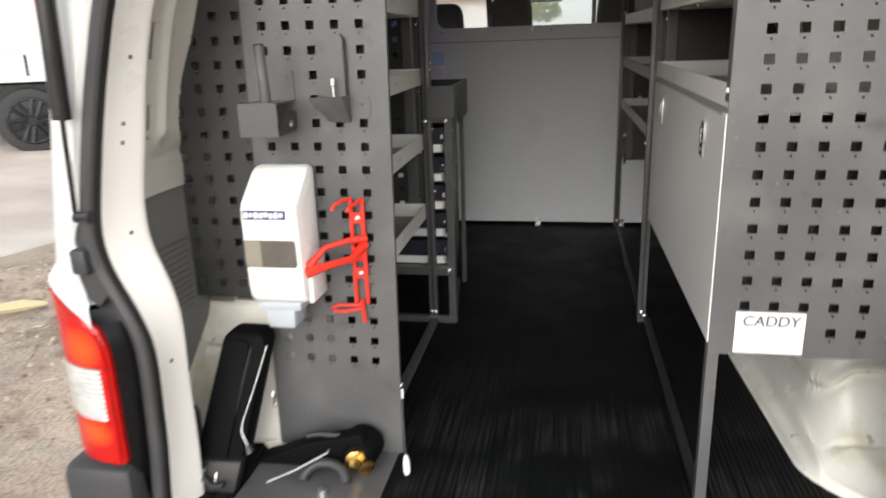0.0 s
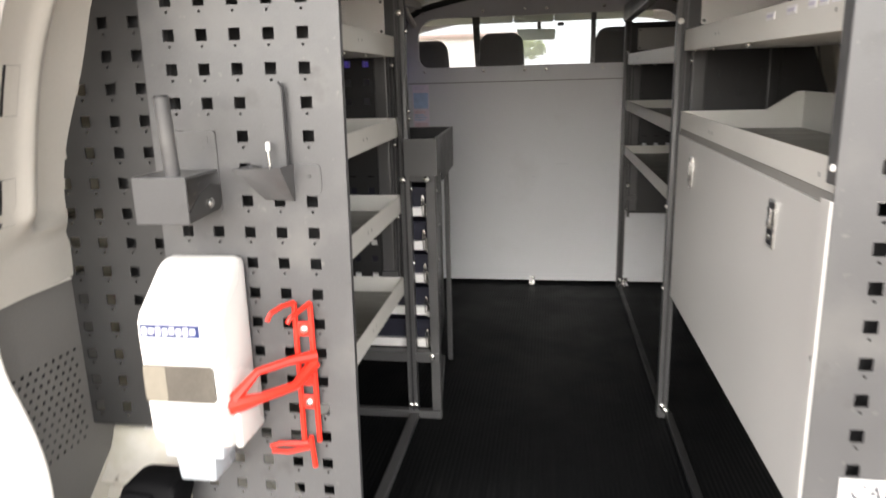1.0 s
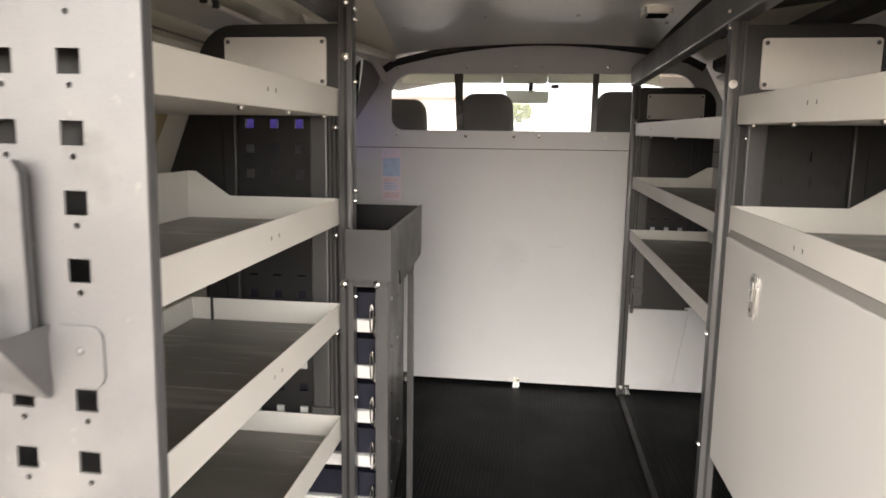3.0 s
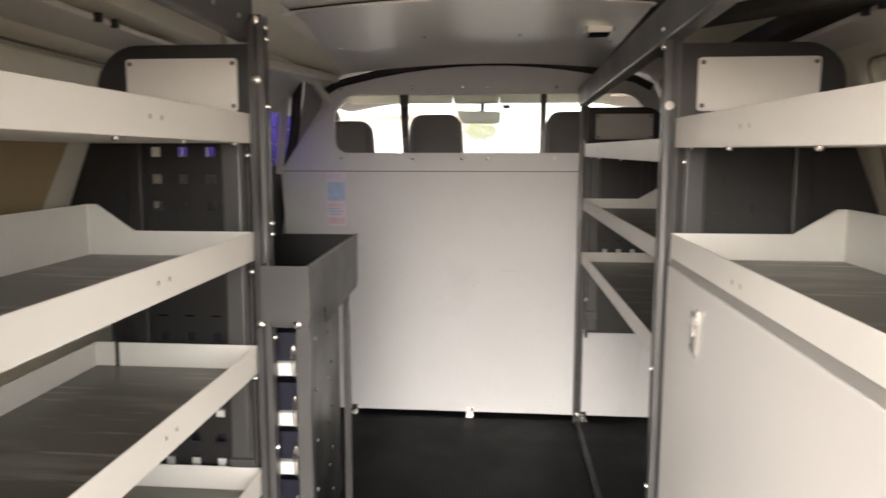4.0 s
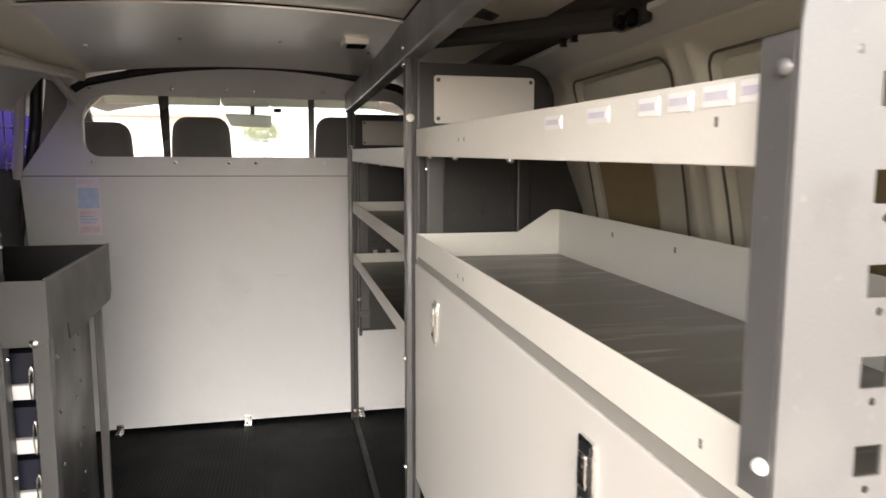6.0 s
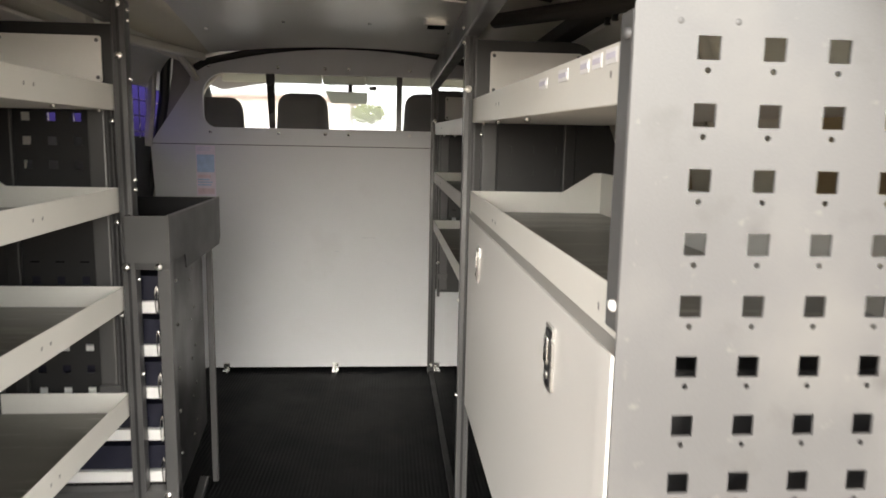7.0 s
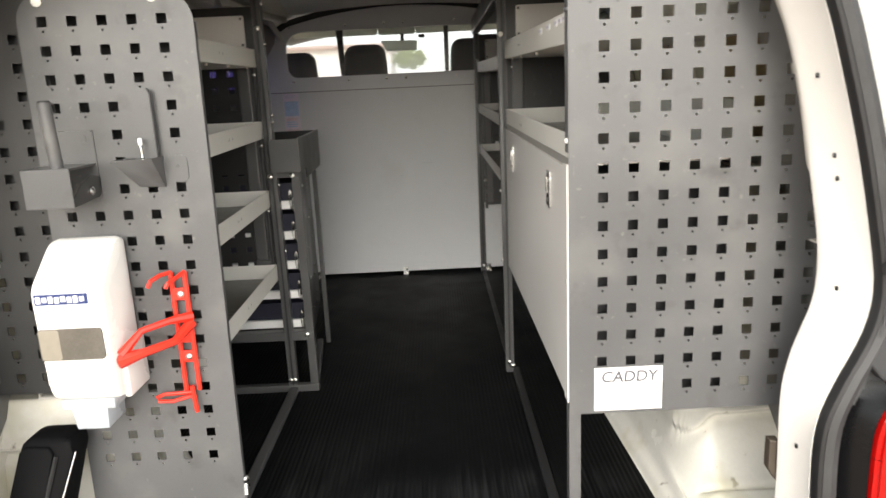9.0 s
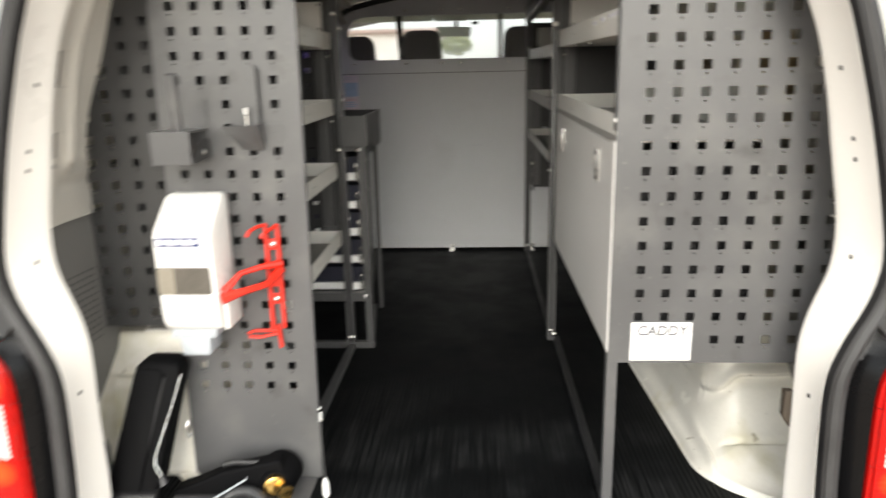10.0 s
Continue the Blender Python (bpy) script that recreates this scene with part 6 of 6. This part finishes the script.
part("cord", tube([(-0.262, 0.262, 0.742), (-0.258, 0.24, 0.70), (-0.252, 0.22, 0.64), (-0.248, 0.21, 0.605)], 0.0035, 6), RUBBER, co, smooth=True)
part("hook", tube([(-0.262, 0.272, 0.735), (-0.260, 0.255, 0.745), (-0.258, 0.245, 0.73)], 0.005, 8), ZINC, co, smooth=True)
part("cord_end", tube([(-0.248, 0.21, 0.607), (-0.246, 0.205, 0.595), (-0.244, 0.20, 0.572), (-0.244, 0.198, 0.565)], [0.004, 0.008, 0.0085, 0.005], 10), WHITE_PLASTIC, co, "white plastic cord end", smooth=True)

# tan insulation boards in the walls' pressed panels
for s, a, b, da, db in ((1, 1.045, 1.268, 0.08, 0.02), (1, 0.33, 0.69, 0.08, 0.02), (-1, 0.966, 1.176, -0.28, -0.36)):
    bm = bmesh.new()
    prev = None
    for i in range(13):
        z = 1.33 + 0.265 * i / 12
        h = smooth_line(WALL, z) + 0.012
        cur = (bm.verts.new((C + s * h, a + da * (1.56 - z), z)), bm.verts.new((C + s * h, b + db * (1.56 - z), z)))
        if prev:
            bm.faces.new((prev[0], prev[1], cur[1], cur[0]))
        prev = cur
    single("insulation_board", bm, TAN_BOARD, "tan board behind a gap in the van's inner side", "board", "insulation boards", smooth=True)

# roof hinge bar on the right
hb = thing("roof_bracket", (0.68, 0.85, 1.79), "black bracket bolted to a dark bar under the roof edge", "bracket")
part("bar", tube([(0.46, 1.45, 1.855), (0.655, 0.90, 1.800)], 0.019, 10), ROOF_DARK, hb, "dark brown bar", smooth=True)
part("block", box(0.645, 0.665, 0.815, 0.905, 1.778, 1.808, 0.006), BLACK_PLASTIC, hb, smooth=True)
for y, r in ((0.885, 0.012), (0.845, 0.014)):
    part("cap", tube([(0.655, y, 1.79), (0.640, y - 0.01, 1.788), (0.634, y - 0.014, 1.787)], [r, r, r * 0.6], 14), GLOSS_BLACK, hb, "glossy black end cap", smooth=True)

# ---- raised tailgate over the opening ----
tg = thing("tailgate", (C, 0.0, 1.97), "white tailgate raised over the rear opening", "tailgate")
part("panel", prism([(0.05, 1.965), (-1.18, 2.46), (-1.16, 2.51), (0.05, 2.02)], "x", C - 0.74, C + 0.74, 0.01), BODY_WHITE, tg)

# ---- street things ----
def parked_truck():
    """White light truck across the road: tray edge, cab side and one wheel in view."""
    t = thing("parked_truck", (-7.0, 7.0, rise(-7.0)), "white truck with a black tray underside and dark alloy wheels", "truck")
    g = rise(-6.95)
    ang = radians(40)
    m = Matrix.Translation((-6.95, 7.03, g)) @ Matrix.Rotation(ang, 4, 'Z')

    def lp(name, bm, mat, label="", parent=None, smooth=False):
        bm.transform(m)
        return part(name, bm, mat, parent or t, label, smooth)
    for x in (0.0, -3.2):
        w = lp("wheel", tube([(x, 0.12, 0.425), (x, 0.10, 0.425), (x, -0.08, 0.425), (x, -0.115, 0.425), (x, -0.13, 0.425)], [0.36, 0.425, 0.425, 0.405, 0.33], 40), TYRE, "dusty black off-road tyre", smooth=True)
        lp("hub_dish", tube([(x, -0.126, 0.425), (x, -0.131, 0.425)], [0.30, 0.27], 32), BLACK_PLASTIC, "", w, True)
        lp("rim", tube([(x + 0.285 * math.cos(a), -0.14, 0.425 + 0.285 * math.sin(a)) for a in [2 * math.pi * q / 32 for q in range(33)]], 0.02, 8), ALLOY, "dark alloy rim", w, True)
        lp("hub_cap", tube([(x, -0.13, 0.425), (x, -0.16, 0.425)], [0.085, 0.06], 16), ALLOY, "", w, True)
        for k in range(6):
            a = k * math.pi / 3 + 0.2
            ca, sa = math.cos(a), math.sin(a)
            for d in (-0.028, 0.028):
                lp("spoke", tube([(x + 0.06 * ca - d * sa, -0.148, 0.425 + 0.06 * sa + d * ca), (x + 0.28 * ca - 1.9 * d * sa, -0.142, 0.425 + 0.28 * sa + 1.9 * d * ca)], [0.026, 0.036], 6), ALLOY, "", w, True)
    lp("chassis", box(-4.2, 1.2, 0.0, 1.5, 0.62, 0.92, 0.03), BLACK_PLASTIC, "black chassis and tray underside")
    lp("tray", box(-2.2, 1.35, -0.14, 1.75, 0.92, 1.28, 0.02), BODY_WHITE, "white tray side")
    lp("cab", prism([(-4.4, 0.7), (-2.25, 0.7), (-2.25, 2.1), (-3.2, 2.1), (-3.7, 1.45), (-4.4, 1.3)], "y", -0.1, 1.7, 0.05), BODY_WHITE, "white cab")
    lp("canopy", box(-2.1, 1.3, 0.0, 1.65, 1.28, 2.3, 0.04), BODY_WHITE, "white canopy")
    lp("side_marker", box(0.27, 0.44, -0.03, 0.0, 1.54, 1.98, 0.01), MARKER_RED, "red side marker")
    lp("tie_strap", box(0.03, 0.065, -0.152, -0.14, 1.0, 1.27, 0.003), BLACK_PLASTIC, "black tie strap")


parked_truck()

fe = thing("fence", (7.0, 5.2, 0), "pale timber fence of horizontal boards", "fence")
for k in range(10):
    part("board", box(3.4, 12.0, 5.2, 5.22, 0.12 + k * 0.15, 0.12 + k * 0.15 + 0.132, 0.004), FENCE_WOOD, fe)
for k in range(5):
    part("post", box(3.5 + k * 2.0, 3.6 + k * 2.0, 5.22, 5.32, 0, 1.62, 0.004), FENCE_WOOD, fe)


def foliage(name, cx, cy, cz, rx, ry, rz, count, leaf, label, seed):
    rnd = random.Random(seed)
    verts, faces = [], []
    for _ in range(count):
        while True:
            p = Vector((rnd.uniform(-1, 1), rnd.uniform(-1, 1), rnd.uniform(-1, 1)))
            if 0.35 < p.length < 1 + 0.25 * noise.noise(p * 2.3 + Vector((seed, 0, 0))):
                break
        c = Vector((cx + p.x * rx, cy + p.y * ry, cz + p.z * rz))
        u = Vector((rnd.gauss(0, 1), rnd.gauss(0, 1), rnd.gauss(0, 1))).normalized()
        w = u.orthogonal().normalized()
        n = len(verts)
        s = leaf * rnd.uniform(0.6, 1.3)
        verts += [c - u * s, c + w * s * 0.45, c + u * s, c - w * s * 0.45]
        faces.append((n, n + 1, n + 2, n + 3))
    me = bpy.data.meshes.new(name)
    me.from_pydata(verts, [], faces)
    me.materials.append(LEAF)
    ob = new(name, me)
    WORLD[ob] = Matrix.Identity(4)
    return ob


h = foliage("hedge", 8.0, 6.6, 2.2, 5.0, 0.7, 1.1, 9000, 0.07, "", 3)
tagged(h, "sunlit green hedge behind the timber fence", "hedge", kind="stuff")
for k, (x, y) in enumerate(((-1.3, 44.0), (8.5, 50.0))):
    t = thing("tree", (x, y, 0), "leafy green street tree beyond the windscreen", "tree", "street trees")
    part("trunk", tube([(x, y, 0), (x + 0.05, y, 1.2), (x + 0.15, y, 2.4)], [0.16, 0.12, 0.07], 8), TYRE, t, "dark trunk", smooth=True)
    part("limb", tube([(x + 0.05, y, 1.3), (x - 0.5, y + 0.1, 2.4)], [0.06, 0.03], 6), TYRE, t, smooth=True)
    part("limb", tube([(x + 0.1, y, 1.6), (x + 0.7, y - 0.1, 2.6)], [0.06, 0.03], 6), TYRE, t, smooth=True)
    c = foliage("crown", x, y, 3.72, 1.15, 1.1, 0.6, 700, 0.13, "", 10 + k)
    c.parent = t
    c.matrix_parent_inverse = WORLD[t].inverted()
ho = thing("house", (-6.0, 50.0, 0), "cream house with a pale orange tiled roof down the street", "house")
part("wall", box(-13, -2.9, 50, 57, 0, 5.0), ROADSIDE_HOUSE, ho)
# roof colour paled to put the washed-out glare of the view into it
part("roof", prism([(49.4, 5.0), (57.6, 5.0), (53.5, 5.5)], "x", -13.4, -2.5), material("pale orange roof tile", (0.70, 0.48, 0.38), 0.8), ho)
for k in range(3):
    w = part("window", box(-12 + k * 2.6, -10.6 + k * 2.6, 49.96, 50.0, 1.2, 2.5), NAVY_GLASS, ho)
    part("sill", box(-12.1 + k * 2.6, -10.5 + k * 2.6, 49.9, 49.97, 0.94, 1.0), CONCRETE, w)

# litter on the verge: stones, straw and leaves
rnd = random.Random(5)
verts, faces = [], []
for k in range(2400):
    x, y = rnd.uniform(-4.4, -1.0), rnd.uniform(-0.6, 4.2)
    z = rise(x) + 0.006
    a = rnd.uniform(0, math.pi)
    if k % 9:
        l, w, h = rnd.uniform(0.005, 0.018), rnd.uniform(0.004, 0.014), rnd.uniform(0.004, 0.010)
    else:
        l, w, h = rnd.uniform(0.02, 0.07), rnd.uniform(0.003, 0.008), 0.004
    n = len(verts)
    for dx, dy, dz in ((-1, -1, -1), (1, -1, -1), (1, 1, -1), (-1, 1, -1), (-0.6, -0.5, 1), (0.6, -0.6, 1), (0.5, 0.6, 1), (-0.6, 0.5, 1)):
        u, v = dx * l * rnd.uniform(0.7, 1), dy * w * rnd.uniform(0.7, 1)
        verts.append((x + u * math.cos(a) - v * math.sin(a), y + u * math.sin(a) + v * math.cos(a), z + dz * h))
    faces += [(n, n + 1, n + 5, n + 4), (n + 1, n + 2, n + 6, n + 5), (n + 2, n + 3, n + 7, n + 6), (n + 3, n, n + 4, n + 7), (n + 4, n + 5, n + 6, n + 7)]
me = bpy.data.meshes.new("ground_litter")
me.from_pydata(verts, [], faces)
litter = material("straw and stone litter", (0.42, 0.35, 0.26), 0.85, 0.0, 0.3, 9, 60, 0.3, 0.003)
lnt = litter.node_tree
lg = lnt.nodes.new("ShaderNodeNewGeometry")
lr_node = lnt.nodes.new("ShaderNodeValToRGB")
lr_node.color_ramp.elements[0].color, lr_node.color_ramp.elements[1].color = (0.20, 0.155, 0.115, 1), (0.52, 0.44, 0.34, 1)
lnt.links.new(lg.outputs["Random Per Island"], lr_node.inputs[0])
lnt.links.new(lr_node.outputs[0], lnt.nodes["Principled BSDF"].inputs["Base Color"])
me.materials.append(litter)
tagged(new("ground_litter", me), "scattered stones, straw and dry leaves on dirt", "litter", kind="stuff")
bm = tube([(-3.25, 1.75, 0.15), (-3.12, 1.95, 0.16), (-2.98, 2.10, 0.15), (-2.88, 2.17, 0.14)], [0.012, 0.03, 0.035, 0.012], 8)
single("dry_palm_husk", bm, material("pale straw husk", (0.6, 0.5, 0.3), 0.7), "pale dry palm husk lying on the dirt", "husk", smooth=True)
